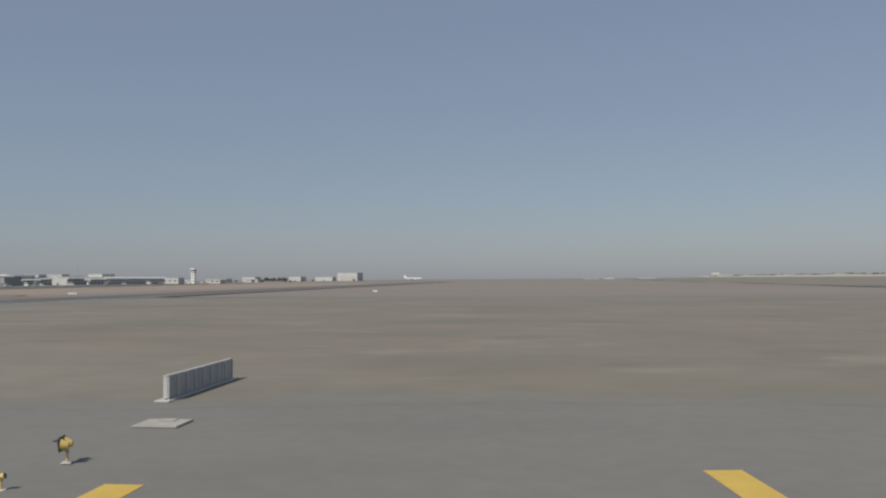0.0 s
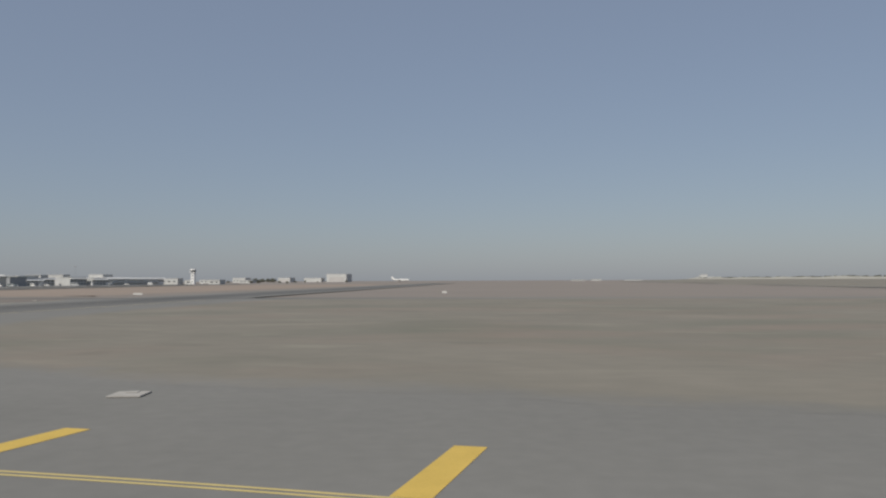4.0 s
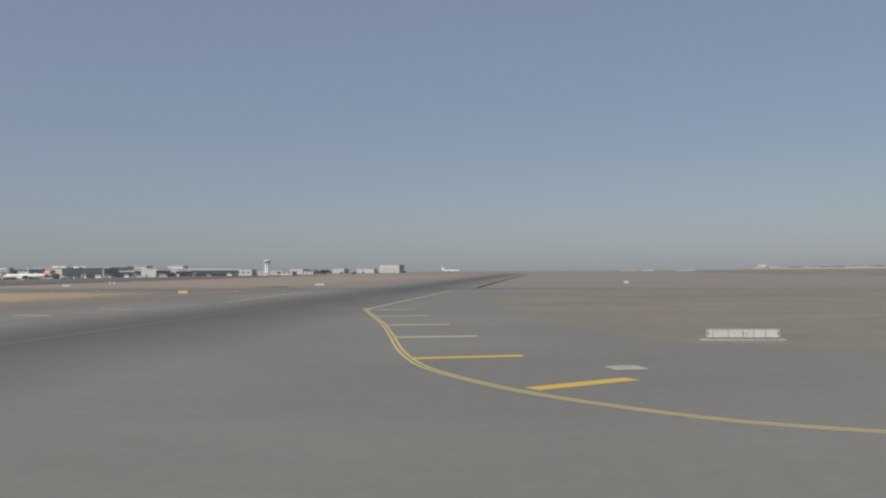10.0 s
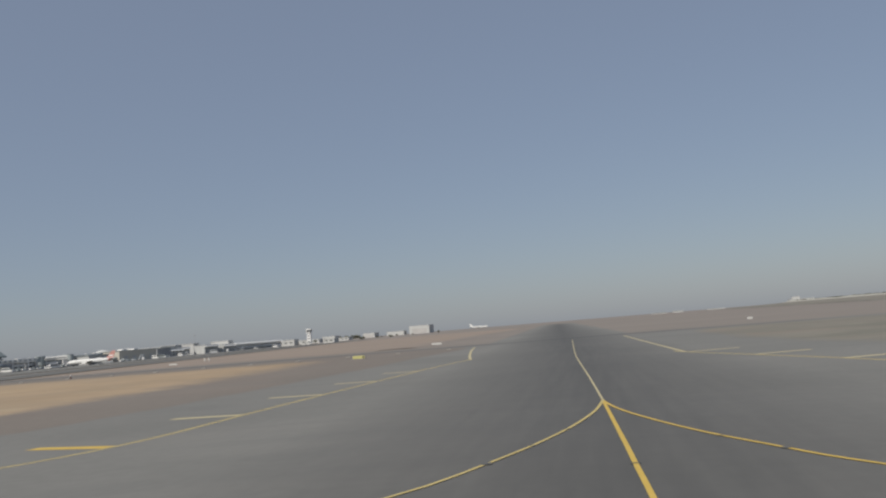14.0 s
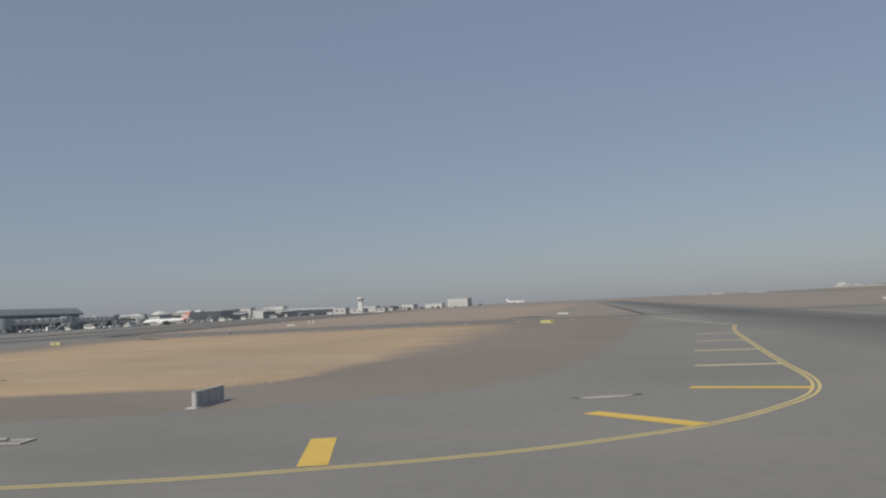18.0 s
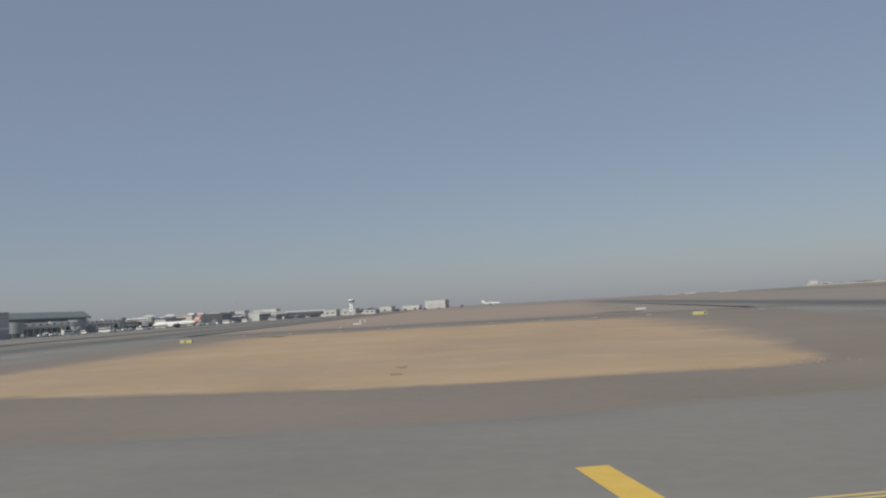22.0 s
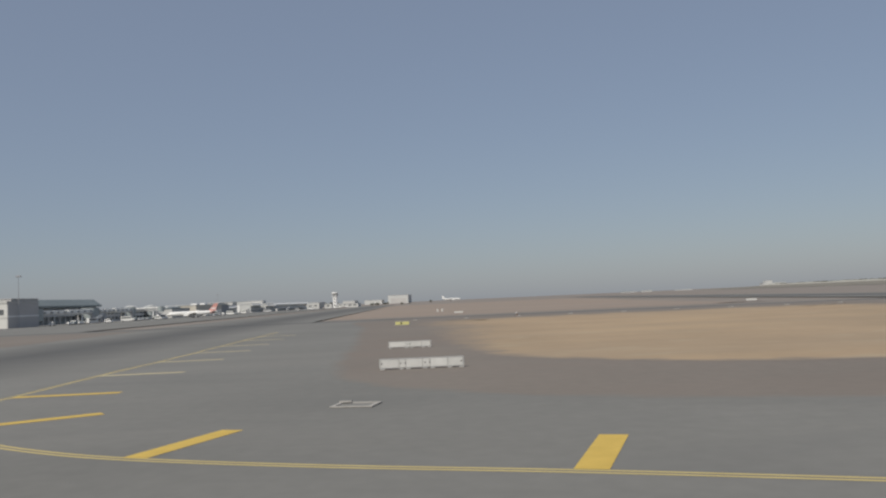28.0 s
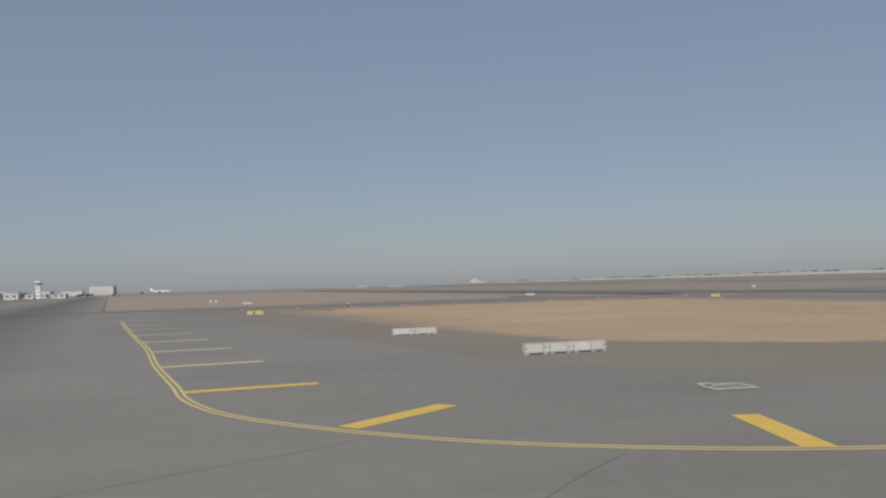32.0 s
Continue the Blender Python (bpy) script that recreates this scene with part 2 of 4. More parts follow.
def streaks(m, colour, scale, low, high, amount):
    """Long wind-blown drifts of another tint across a ground."""
    n, l = m.node_tree.nodes, m.node_tree.links
    co, mp, nz, mr = n.new("ShaderNodeTexCoord"), n.new("ShaderNodeMapping"), n.new("ShaderNodeTexNoise"), n.new("ShaderNodeMapRange")
    mp.inputs["Scale"].default_value = scale
    mp.inputs["Rotation"].default_value = (0, 0, 0.12)
    nz.inputs["Scale"].default_value, nz.inputs["Detail"].default_value = 1.0, 6
    nz.inputs["Distortion"].default_value = 0.6
    l.new(co.outputs["Object"], mp.inputs[0])
    l.new(mp.outputs[0], nz.inputs["Vector"])
    l.new(nz.outputs["Fac"], mr.inputs[0])
    mr.inputs[1].default_value, mr.inputs[2].default_value = low, high
    add_layer(m, mr.outputs[0], colour, amount)


streaks(ASPHALT, (0.2, 0.19, 0.172), (0.03, 0.09, 1), 0.5, 0.75, 0.35)
streaks(ASPHALT, (0.115, 0.114, 0.108), (0.06, 0.2, 1), 0.5, 0.78, 0.35)
for slope, offset, half, amount in ((-0.037, -119.3, 15.0, 0.85), (-0.128, -296.0, 16.0, 0.8), (0.005, 150.0, 9.0, 0.65)):
    for m in (ASPHALT, ASPHALT_FAR):
        add_layer(m, rubber_mask(m, slope, offset, half), RUBBER, amount)
add_layer(ASPHALT, rubber_mask(ASPHALT, 0.0, -1.0, 10.0, "y"), RUBBER, 0.4)
add_layer(ASPHALT, rubber_mask(ASPHALT, 0.0, 211.0, 7.0, "y", -110.0), RUBBER, 0.9)


def loose_layer(under, name, low, high, scale, fine, stretch, tints, masked=True):
    """Loose soil over another ground: where it thins out towards its edge, the ground below shows through in patches."""
    m = under.copy()
    m.name = name
    n, l = m.node_tree.nodes, m.node_tree.links

    def field(size, squeeze, warp=0.0):
        co, mp, nz = n.new("ShaderNodeTexCoord"), n.new("ShaderNodeMapping"), n.new("ShaderNodeTexNoise")
        mp.inputs["Scale"].default_value = squeeze
        mp.inputs["Rotation"].default_value = (0, 0, 0.12 if warp else 0)
        nz.inputs["Scale"].default_value, nz.inputs["Detail"].default_value, nz.inputs["Distortion"].default_value = size, 6, warp
        l.new(co.outputs["Object"], mp.inputs[0])
        l.new(mp.outputs[0], nz.inputs["Vector"])
        return nz.outputs["Fac"]

    def blend(fac, a, b, colour=True):
        mx = n.new("ShaderNodeMix")
        if colour:
            mx.data_type = "RGBA"
        k = 6 if colour else 2
        for sock, v in ((mx.inputs[0], fac), (mx.inputs[k], a), (mx.inputs[k + 1], b)):
            if isinstance(v, (float, tuple)):
                sock.default_value = v if isinstance(v, float) else (*v, 1)
            else:
                l.new(v, sock)
        return mx.outputs[2 if colour else 0]

    def span(v, a, b, c, d):
        mr = n.new("ShaderNodeMapRange")
        l.new(v, mr.inputs[0])
        for i, q in enumerate((a, b, c, d)):
            mr.inputs[i + 1].default_value = q
        return mr.outputs[0]

    base = blend(0.4, field(scale, stretch), field(fine, stretch), False)
    soil = blend(span(base, 0.25, 0.75, 0.0, 1.0), low, high)
    for tint, squeeze, a, b, amount in tints:
        soil = blend(span(field(1.0, squeeze, 0.6), a, b, 0.0, amount), soil, tint)
    bsdf = n["Principled BSDF"]
    old = bsdf.inputs["Base Color"].links[0].from_socket
    if masked:
        at, add = n.new("ShaderNodeAttribute"), n.new("ShaderNodeMath")
        at.attribute_name = "cover"
        l.new(at.outputs["Fac"], add.inputs[0])
        l.new(field(0.45, (1, 1, 1)), add.inputs[1])
        soil = blend(span(add.outputs[0], 0.55, 1.35, 0.0, 1.0), old, soil)
    l.new(soil, bsdf.inputs["Base Color"])
    bsdf.inputs["Roughness"].default_value = 0.95
    return m


DIRT = loose_layer(ASPHALT, "dry_scrub_ground", DIRT_LO, DIRT_HI, 0.06, 0.5, (0.8, 1.1, 1), (((0.205, 0.162, 0.13), (0.035, 0.05, 1), 0.47, 0.68, 0.6), ((0.122, 0.125, 0.094), (0.03, 0.045, 1), 0.48, 0.7, 0.65), ((0.25, 0.235, 0.185), (0.07, 0.16, 1), 0.58, 0.72, 0.5), ((0.105, 0.1, 0.078), (0.09, 0.15, 1), 0.6, 0.72, 0.4)))
DUST_SPEC = (DUST_LO, DUST_HI, 0.05, 1.1, (1, 1, 1), (((0.175, 0.14, 0.116), (0.03, 0.08, 1), 0.48, 0.72, 0.5),))
DUST = loose_layer(ASPHALT, "dusty_shoulder", *DUST_SPEC)
SAND = loose_layer(loose_layer(ASPHALT, "dust_below_sand", *DUST_SPEC, masked=False), "sand", SAND_LO, SAND_HI, 0.09, 0.7, (0.9, 1.1, 1), (((0.215, 0.166, 0.11), (0.04, 0.06, 1), 0.46, 0.7, 0.4), ((0.38, 0.275, 0.165), (0.035, 0.055, 1), 0.48, 0.72, 0.6), ((0.235, 0.19, 0.14), (0.012, 0.03, 1), 0.45, 0.68, 0.42), ((0.36, 0.3, 0.205), (0.14, 0.22, 1), 0.56, 0.72, 0.45)))
# far ground colour that carries the pinkish glow of the haze
FAR_PINKISH = loose_layer(DESERT, "far_sandy_ground", (0.2, 0.162, 0.132), (0.275, 0.222, 0.178), 0.02, 0.2, (0.6, 1.5, 1), (((0.3, 0.225, 0.165), (0.01, 0.03, 1), 0.45, 0.7, 0.5),))
SMEAR = loose_layer(ASPHALT, "cement_smear", CEMENT_LO, CEMENT_HI, 1.5, 12, (1, 1, 1), ())


# ---- mesh helpers ----
def part(name, bm, mat, parent=None, label=""):
    """Links a bmesh as one mesh object, under a thing where one is given."""
    me = bpy.data.meshes.new(name)
    bmesh.ops.recalc_face_normals(bm, faces=bm.faces)
    bm.to_mesh(me)
    bm.free()
    me.materials.append(mat)
    ob = new(name, me)
    if parent is not None:
        ob.parent = parent
    return tagged(ob, label)


def box(x0, x1, y0, y1, z0, z1, bevel=0.0, bm=None):
    bm = bm or bmesh.new()
    m = Matrix.LocRotScale(((x0 + x1) / 2, (y0 + y1) / 2, (z0 + z1) / 2), None, (abs(x1 - x0), abs(y1 - y0), abs(z1 - z0)))
    vs = bmesh.ops.create_cube(bm, size=1, matrix=m)["verts"]
    if bevel:
        es = list({e for v in vs for e in v.link_edges})
        bmesh.ops.bevel(bm, geom=es, offset=bevel, segments=2, affect="EDGES")
    return bm


def tube(a, b, r0, r1, n=10, bm=None):
    bm = bm or bmesh.new()
    a, b = Vector(a), Vector(b)
    q = (b - a).to_track_quat("Z", "Y").to_matrix().to_4x4()
    bmesh.ops.create_cone(bm, cap_ends=True, segments=n, radius1=r0, radius2=r1, depth=(b - a).length, matrix=Matrix.Translation((a + b) / 2) @ q)
    return bm


def thing(name, m, label, category, group="", kind=""):
    ob = new(name)
    ob.empty_display_size = 0.3
    ob.matrix_world = m
    return tagged(ob, label, category, group, kind)


def smooth_line(points, step=1.0):
    """A curve through the points, cut into short pieces."""
    pts = [Vector((*p, 0)) for p in points]
    pts = [2 * pts[0] - pts[1]] + pts + [2 * pts[-1] - pts[-2]]
    out = []
    for a, b, c, d in zip(pts, pts[1:], pts[2:], pts[3:]):
        long = (c - b).length
        m0, m1 = (c - a) / ((b - a).length + long) * long, (d - b) / ((d - c).length + long) * long
        n = max(2, int(long / step))
        for i in range(n):
            t = i / n
            out.append(b * (2 * t**3 - 3 * t * t + 1) + m0 * (t**3 - 2 * t * t + t) + c * (3 * t * t - 2 * t**3) + m1 * (t**3 - t * t))
    return out + [pts[-2]]


def ribbon(line, width, offset=0.0, z=0.004, bm=None, lift=None):
    """A painted strip along a line, shifted to its left by offset, following a rise of the ground where one is given."""
    bm = bm or bmesh.new()
    rows = []
    for i, p in enumerate(line):
        d = (line[min(i + 1, len(line) - 1)] - line[max(i - 1, 0)]).normalized()
        side = Vector((-d.y, d.x, 0))
        ends = [p + side * (offset + s * width / 2) for s in (1, -1)]
        rows.append([bm.verts.new((q.x, q.y, z + (lift(q.x, q.y) if lift else 0.0))) for q in ends])
    for a, b in zip(rows, rows[1:]):
        bm.faces.new((a[0], a[1], b[1], b[0]))
    return bm


def sheet(name, outline, z, mat, label, category, ragged=0.0, feather=3.0, step=1.5, wide_far=False):
    """A flat piece of ground with an uneven outline, thinning out over a margin."""
    line = smooth_line(outline + [outline[0]], step)[:-1]
    turn = sum(a.x * b.y - b.x * a.y for a, b in zip(line, line[1:] + line[:1]))
    bm = bmesh.new()
    cover = bm.verts.layers.float.new("cover")
    rings = [[], []]
    for i, p in enumerate(line):
        d = (line[(i + 1) % len(line)] - line[i - 1]).normalized()
        inward = Vector((-d.y, d.x, 0)) * (1 if turn > 0 else -1)
        k = noise.noise(p * 0.13) + 0.6 * noise.noise(p * 0.5) + 0.3 * noise.noise(p * 1.7)
        for ring, depth in ((0, 0.0), (1, feather * (1 + 0.5 * noise.noise(p * 0.2)) * (1 + min(4.0, max(0.0, p.y - 60) / 15) if wide_far else 1))):
            q = p + inward * (depth + ragged * k)
            v = bm.verts.new((q.x, q.y, z))
            v[cover] = ring
            rings[ring].append(v)
    n = len(line)
    for i in range(n):
        bm.faces.new((rings[0][i], rings[0][(i + 1) % n], rings[1][(i + 1) % n], rings[1][i]))
    es = [bm.edges.get((rings[1][i], rings[1][(i + 1) % n])) for i in range(n)]
    bmesh.ops.triangle_fill(bm, edges=es, use_beauty=True, use_dissolve=False)
    for f in bm.faces:
        f.normal_update()
        if f.normal.z < 0:
            f.normal_flip()
    me = bpy.data.meshes.new(name)
    bm.to_mesh(me)
    bm.free()
    me.materials.append(mat)
    return tagged(new(name, me), label, category, kind="structure")


# ---- ground: desert, pavement, dusty shoulders, sand infields ----
def plain(name, x0, x1, y0, y1, z, mat, label, category):
    bm = bmesh.new()
    bm.faces.new([bm.verts.new((x, y, z)) for x, y in ((x0, y0), (x1, y0), (x1, y1), (x0, y1))])
    return tagged(part(name, bm, mat), label, category, kind="structure")


def quad(name, corners, z, mat, label, category):
    bm = bmesh.new()
    bm.faces.new([bm.verts.new((x, y, z)) for x, y in corners])
    return tagged(part(name, bm, mat), label, category, kind="structure")


plain("ground", -4900, 4900, -4900, 4900, -0.3, DESERT, "wide flat tan desert ground of an airfield", "ground")
plain("road", -900, 900, -80, 218, -0.03, ASPHALT, "grey asphalt taxiway pavement with dark tyre rubber", "taxiway")
quad("road_cross_north", ((-111, 218), (-147, 218), (-182, 1150), (-142, 1150)), -0.03, ASPHALT_FAR, "asphalt crossing taxiway with dark rubber streak", "taxiway")
quad("road_west_north", ((-305, 218), (-352, 218), (-470, 1150), (-425, 1150)), -0.03, ASPHALT_FAR, "asphalt taxiway leading to the apron", "taxiway")
quad("pavement_apron", ((-372, 218), (-1500, 218), (-1700, 1050), (-475, 1050)), -0.03, ASPHALT_FAR, "grey asphalt apron before the terminal", "apron")
quad("road_east_north", ((134, 218), (168, 218), (176, 1700), (142, 1700)), -0.03, ASPHALT_FAR, "far asphalt taxiway with a dark rubber streak", "taxiway")



def ease(v):
    v = min(1.0, max(0.0, v))
    return v * v * (3 - 2 * v)


def crown_half(y):
    return 22 - 9 * min(1.0, max(0.0, (y - 45) / 50))


def crown(x, y):
    """Height of the crossing taxiway's cambered middle above its edges."""
    u = min(1.0, abs(x + 119.3 + 0.037 * y) / crown_half(y))
    return 0.29 * ease((y - 14) / 14) * ease((190 - y) / 50) * ease(1 - u)


bm = bmesh.new()
rows = []
for y in range(14, 191):
    xs = [-119.3 - 0.037 * y + crown_half(y) * u / 16 for u in range(-16, 17)]
    rows.append([bm.verts.new((x, y, -0.035 + crown(x, y))) for x in xs])
for a, b in zip(rows, rows[1:]):
    for j in range(32):
        bm.faces.new((a[j], a[j + 1], b[j + 1], b[j]))
tagged(part("road_crown", bm, ASPHALT), "cambered dark asphalt middle of the crossing taxiway", "taxiway", kind="structure")

sheet("ground_infield_east", [(400, 50), (392, 38), (370, 33), (40, 33), (11, 32), (-5, 30.5), (-20, 28), (-38, 32), (-53, 36), (-66, 41), (-76, 47), (-84, 58), (-91, 76), (-98, 110), (-100, 150), (-99, 194), (-92, 203), (0, 205), (385, 205), (398, 190)], -0.026, DIRT, "brown dry scrub ground between taxiways", "infield", 1.2, 5.0)
sheet("ground_infield_middle", [(-156.3, 64), (-159.4, 49.5), (-162, 42.8), (-166.5, 39), (-174, 35), (-186, 31), (-204, 26), (-216, 25), (-228, 27), (-240, 29.5), (-247, 32), (-254.5, 37), (-259.5, 44.5), (-262.3, 55), (-265.5, 76), (-271.5, 110), (-277, 142), (-285, 202), (-220, 204), (-154, 203), (-151, 140), (-153.6, 96)], -0.026, DUST, "brown dusty paved shoulder round the sand", "shoulder", 0.6, 1.6)
sheet("ground_sand_middle", [(-175.3, 57), (-176.8, 50), (-181, 45.6), (-190, 44.2), (-202, 42.5), (-215, 43), (-229, 45), (-241, 50.3), (-249.5, 59), (-256, 80), (-260.5, 106), (-264, 130), (-269, 152), (-266, 178), (-225, 185), (-180, 181), (-171.5, 150), (-170.5, 115), (-172.5, 80)], -0.022, SAND, "pale orange sand infield between taxiways", "sand", 0.7, 3.0, wide_far=True)
sheet("ground_infield_west", [(-322, 60), (-330, 44), (-345, 36), (-370, 30), (-420, 26), (-880, 26), (-897, 34), (-897, 190), (-880, 203), (-350, 202), (-343, 194), (-330, 120)], -0.026, DUST, "brown dusty infield beyond the third taxiway", "infield", 0.8, 3.0)

# tinted sheet laid where the haze glows pinkish over the far ground
sheet("ground_sand_north", [(-172, 250), (-178, 420), (-196, 900), (-300, 960), (-388, 900), (-338, 420), (-318, 250), (-245, 242)], -0.27, FAR_PINKISH, "tan ground beyond the second taxiway with pinkish haze glow in its colour", "sand", 4.0, 14.0, 6.0)

# ---- yellow markings ----
EDGES = {}
EDGES["a"] = [(60, 24), (35, 19.5), (14, 16), (0, 13.8), (-10, 12.4), (-20, 13.4), (-30, 15), (-41, 17), (-50, 18.3), (-60, 19.8), (-69, 21.5), (-76.5, 22.9), (-81, 24.3), (-85, 27.1), (-88.1, 30.1), (-91.2, 34.3), (-93.5, 38.6), (-96, 46.2), (-98.6, 56), (-102.3, 69.5), (-110.3, 95.5), (-111.5, 100)]
EDGES["b"] = [(-138.2, 121), (-140.6, 104), (-143.2, 71), (-144.4, 53), (-145, 42.5), (-146.4, 36.4), (-149.2, 31.2), (-151.6, 28), (-154.1, 25.8), (-157.4, 23.4), (-160.7, 21.7), (-164, 20.4), (-167.4, 19.2), (-175.5, 17.4), (-180.4, 16.1), (-184, 15.1), (-195, 12), (-206, 9.8)]
EDGES["b"] += [(-216, 9), (-226, 10.6), (-236, 13), (-246, 15.6), (-253.7, 17.3), (-260, 19.1), (-264, 20.8), (-268.3, 23.5), (-272.1, 27.2), (-275.5, 31.9), (-277.3, 37), (-278.1, 42.5), (-280, 55.3), (-282, 72), (-285, 92), (-289.3, 122), (-292, 142)]
for key, pts in EDGES.items():
    line = smooth_line(pts, 1.0)
    edge = thing("edge_line", pose(0, 0, 0), "double yellow taxiway edge line on asphalt", "marking", "edge lines", "structure")
    for off in (0.15, -0.15):
        part("line", ribbon(line, 0.15, off, -0.024), YELLOW_LINE, edge)
# far throat of the crossing taxiway, its yellow paled for distance haze
for pts in ([(-110.5, 96.5), (-111.8, 140), (-113.2, 194)], [(-138.4, 121), (-140.5, 135), (-145, 170), (-147, 190)]):
    tagged(part("edge_line", ribbon(smooth_line(pts, 4), 0.4, 0, -0.018), YELLOW_PALE), "far yellow taxiway edge line with haze put into its colour", "marking", "edge lines", "structure")


def stripe(far, near):
    """A short broad bar painted square to the edge line; far bars take the haze-paled yellow."""
    line = [Vector((*near, 0)), Vector((*far, 0))]
    ob = part("shoulder_stripe", ribbon(line, 0.95, 0, -0.02), YELLOW_PALE if far[1] > 48 else YELLOW)
    return tagged(ob, "broad yellow shoulder bar painted on asphalt", "marking", "shoulder bars", "structure")


EDGE_LINES = {k: smooth_line(v, 0.05) for k, v in EDGES.items()}
# far end of each bar, and its foot on the edge line where that stands askew
STRIPES = [("a", x, y) for x, y in ((3.9, 20.9), (-9.8, 18), (-22, 20), (-35.4, 22), (-47.9, 23.7), (-61.55, 26.2), (-74.6, 28), (-83.5, 34.0), (-88.6, 43.2), (-92.5, 56.5), (-96.4, 69.3), (-100.4, 83.0), (-104.5, 97.2), (17.5, 24), (31, 27))]
STRIPES += [("b", x, y) for x, y in ((-155.85, 31.7), (-151.2, 40.3), (-149.8, 53.2), (-148.5, 67.8), (-147.15, 82.2), (-145.7, 97), (-165.3, 26.2), (-178.4, 22.2), (-192, 18.4), (-205, 15.6), (-216.5, 14.8), (-230.7, 18.2), (-245.0, 21.2), (-258.95, 24.75), (-267.5, 31.2), (-271.45, 40.9), (-273.45, 55.0), (-275.4, 68.8), (-277.4, 82.4), (-279.5, 96.1), (-281.6, 110), (-283.8, 124))]
FEET = {(-47.9, 23.7): (-48.85, 18.2), (-61.55, 26.2): (-62.4, 20.5), (-74.6, 28): (-75.9, 22.8), (-83.5, 34.0): (-87.75, 30.4), (-155.85, 31.7): (-151.7, 27.8), (-165.3, 26.2): (-163.75, 20.8), (-178.4, 22.2): (-176.7, 17.1), (-245.0, 21.2): (-246.2, 15.7), (-258.95, 24.75): (-260.35, 19.2), (-267.5, 31.2): (-272.0, 27.5), (-35.4, 22): (-36.3, 16.2)}
for key, x, y in STRIPES:
    far = Vector((x, y, 0))
    near = Vector((*FEET[x, y], 0)) if (x, y) in FEET else min(EDGE_LINES[key], key=lambda p: (p - far).length)
    near = near + (far - near).normalized() * 0.2
    stripe((far.x, far.y), (near.x, near.y))

# taxi lines of the crossing
TAXI = [
    ([(-120.5, 43.6), (-121.15, 61), (-122.7, 100), (-123.7, 140), (-124.8, 190)], 0.12, YELLOW_PALE),
    ([(-118.2, -60), (-118.9, 0), (-119.3, 10), (-119.75, 21.1), (-119.9, 24.6), (-120.1, 30.8), (-120.5, 43.6)], 0.17, YELLOW),
    ([(-120.55, 43.8), (-120.0, 39.9), (-119.35, 37), (-118.8, 35), (-117.93, 32.15), (-116.75, 28.95), (-115.35, 25.95), (-114.55, 24.4), (-113.55, 22.95), (-111.9, 20.4), (-109.9, 17.6), (-107.6, 14.9), (-101, 8), (-92, 2.6), (-82, 0.2), (-70, -0.8)], 0.16, YELLOW),
    ([(-120.5, 43.8), (-120.95, 39), (-121.75, 34.5), (-122.5, 31.5), (-123.5, 28.3), (-124.6, 25.6), (-125.9, 23), (-127.7, 20.6), (-128.6, 19.3), (-134, 12.5), (-141, 6.5), (-150, 2), (-162, -0.6), (-175, -1.6)], 0.15, YELLOW_LINE),
    ([(60, -0.6), (0, -0.8), (-60, -0.9), (-120, -1.2), (-180, -1.8), (-240, -2.4), (-320, -3)], 0.2, YELLOW_OLD),
]
for i, (pts, w, mat) in enumerate(TAXI):
    ob = part("taxi_line", ribbon(smooth_line(pts, 1.0), w, 0, -0.016 + 0.002 * i, lift=crown), mat)
    tagged(ob, "yellow taxi guide line on dark asphalt", "marking", "taxi lines", "structure")

# short holding dashes on the taxiway side of the edge line
for y0, y1 in ((16.2, 16.55), (14.35, 15.35), (12.5, 13.5)):
    bm = ribbon([Vector((-177.3, y0, 0)), Vector((-177.7, y1, 0))], 0.42, 0, -0.02)
    tagged(part("holding_dash", bm, YELLOW), "short yellow holding dash beside the edge line", "marking", "holding dashes", "structure")

# sealed cracks that break the guide line
for x, y, a, w in ((-115.32, 25.9, 0.4, 0.3), (-116.75, 28.95, 0.3, 0.1), (-111.9, 20.4, 0.3, 0.12), (-107.6, 14.9, 0.5, 0.12), (-119.9, 24.5, 0.1, 0.12), (-124.5, 25.8, 0.3, 0.34), (-127.68, 20.65, 0.6, 0.25), (-122.15, 32.9, 0.2, 0.12), (-123.3, 28.95, 0.2, 0.1)):
    d = Vector((math.cos(a), math.sin(a), 0)) * 0.17
    q = Vector((x, y, 0))
    tagged(part("crack_seal", ribbon([q - d, q + d], w, 0, -0.004, lift=crown), SEAL), "dark sealed crack across a yellow line", "joint", "pavement joints", "structure")

# dark sealed joints in the pavement
for i, pts in enumerate(([(-280.5, 20.4), (-278.5, 21.6), (-275.2, 23.4), (-272, 25.1)], [(-272.5, 13.2), (-269.1, 17), (-267.5, 18.7), (-265.4, 20.6)], [(-100.7, 10.5), (-100.8, 13), (-100.9, 16.5)], [(-133, 9), (-137, 15), (-140.5, 22)])):
    tagged(part("joint", ribbon(smooth_line(pts, 0.6), 0.045, 0, -0.027), SEAL), "thin dark sealed joint in the asphalt", "joint", "pavement joints", "structure")


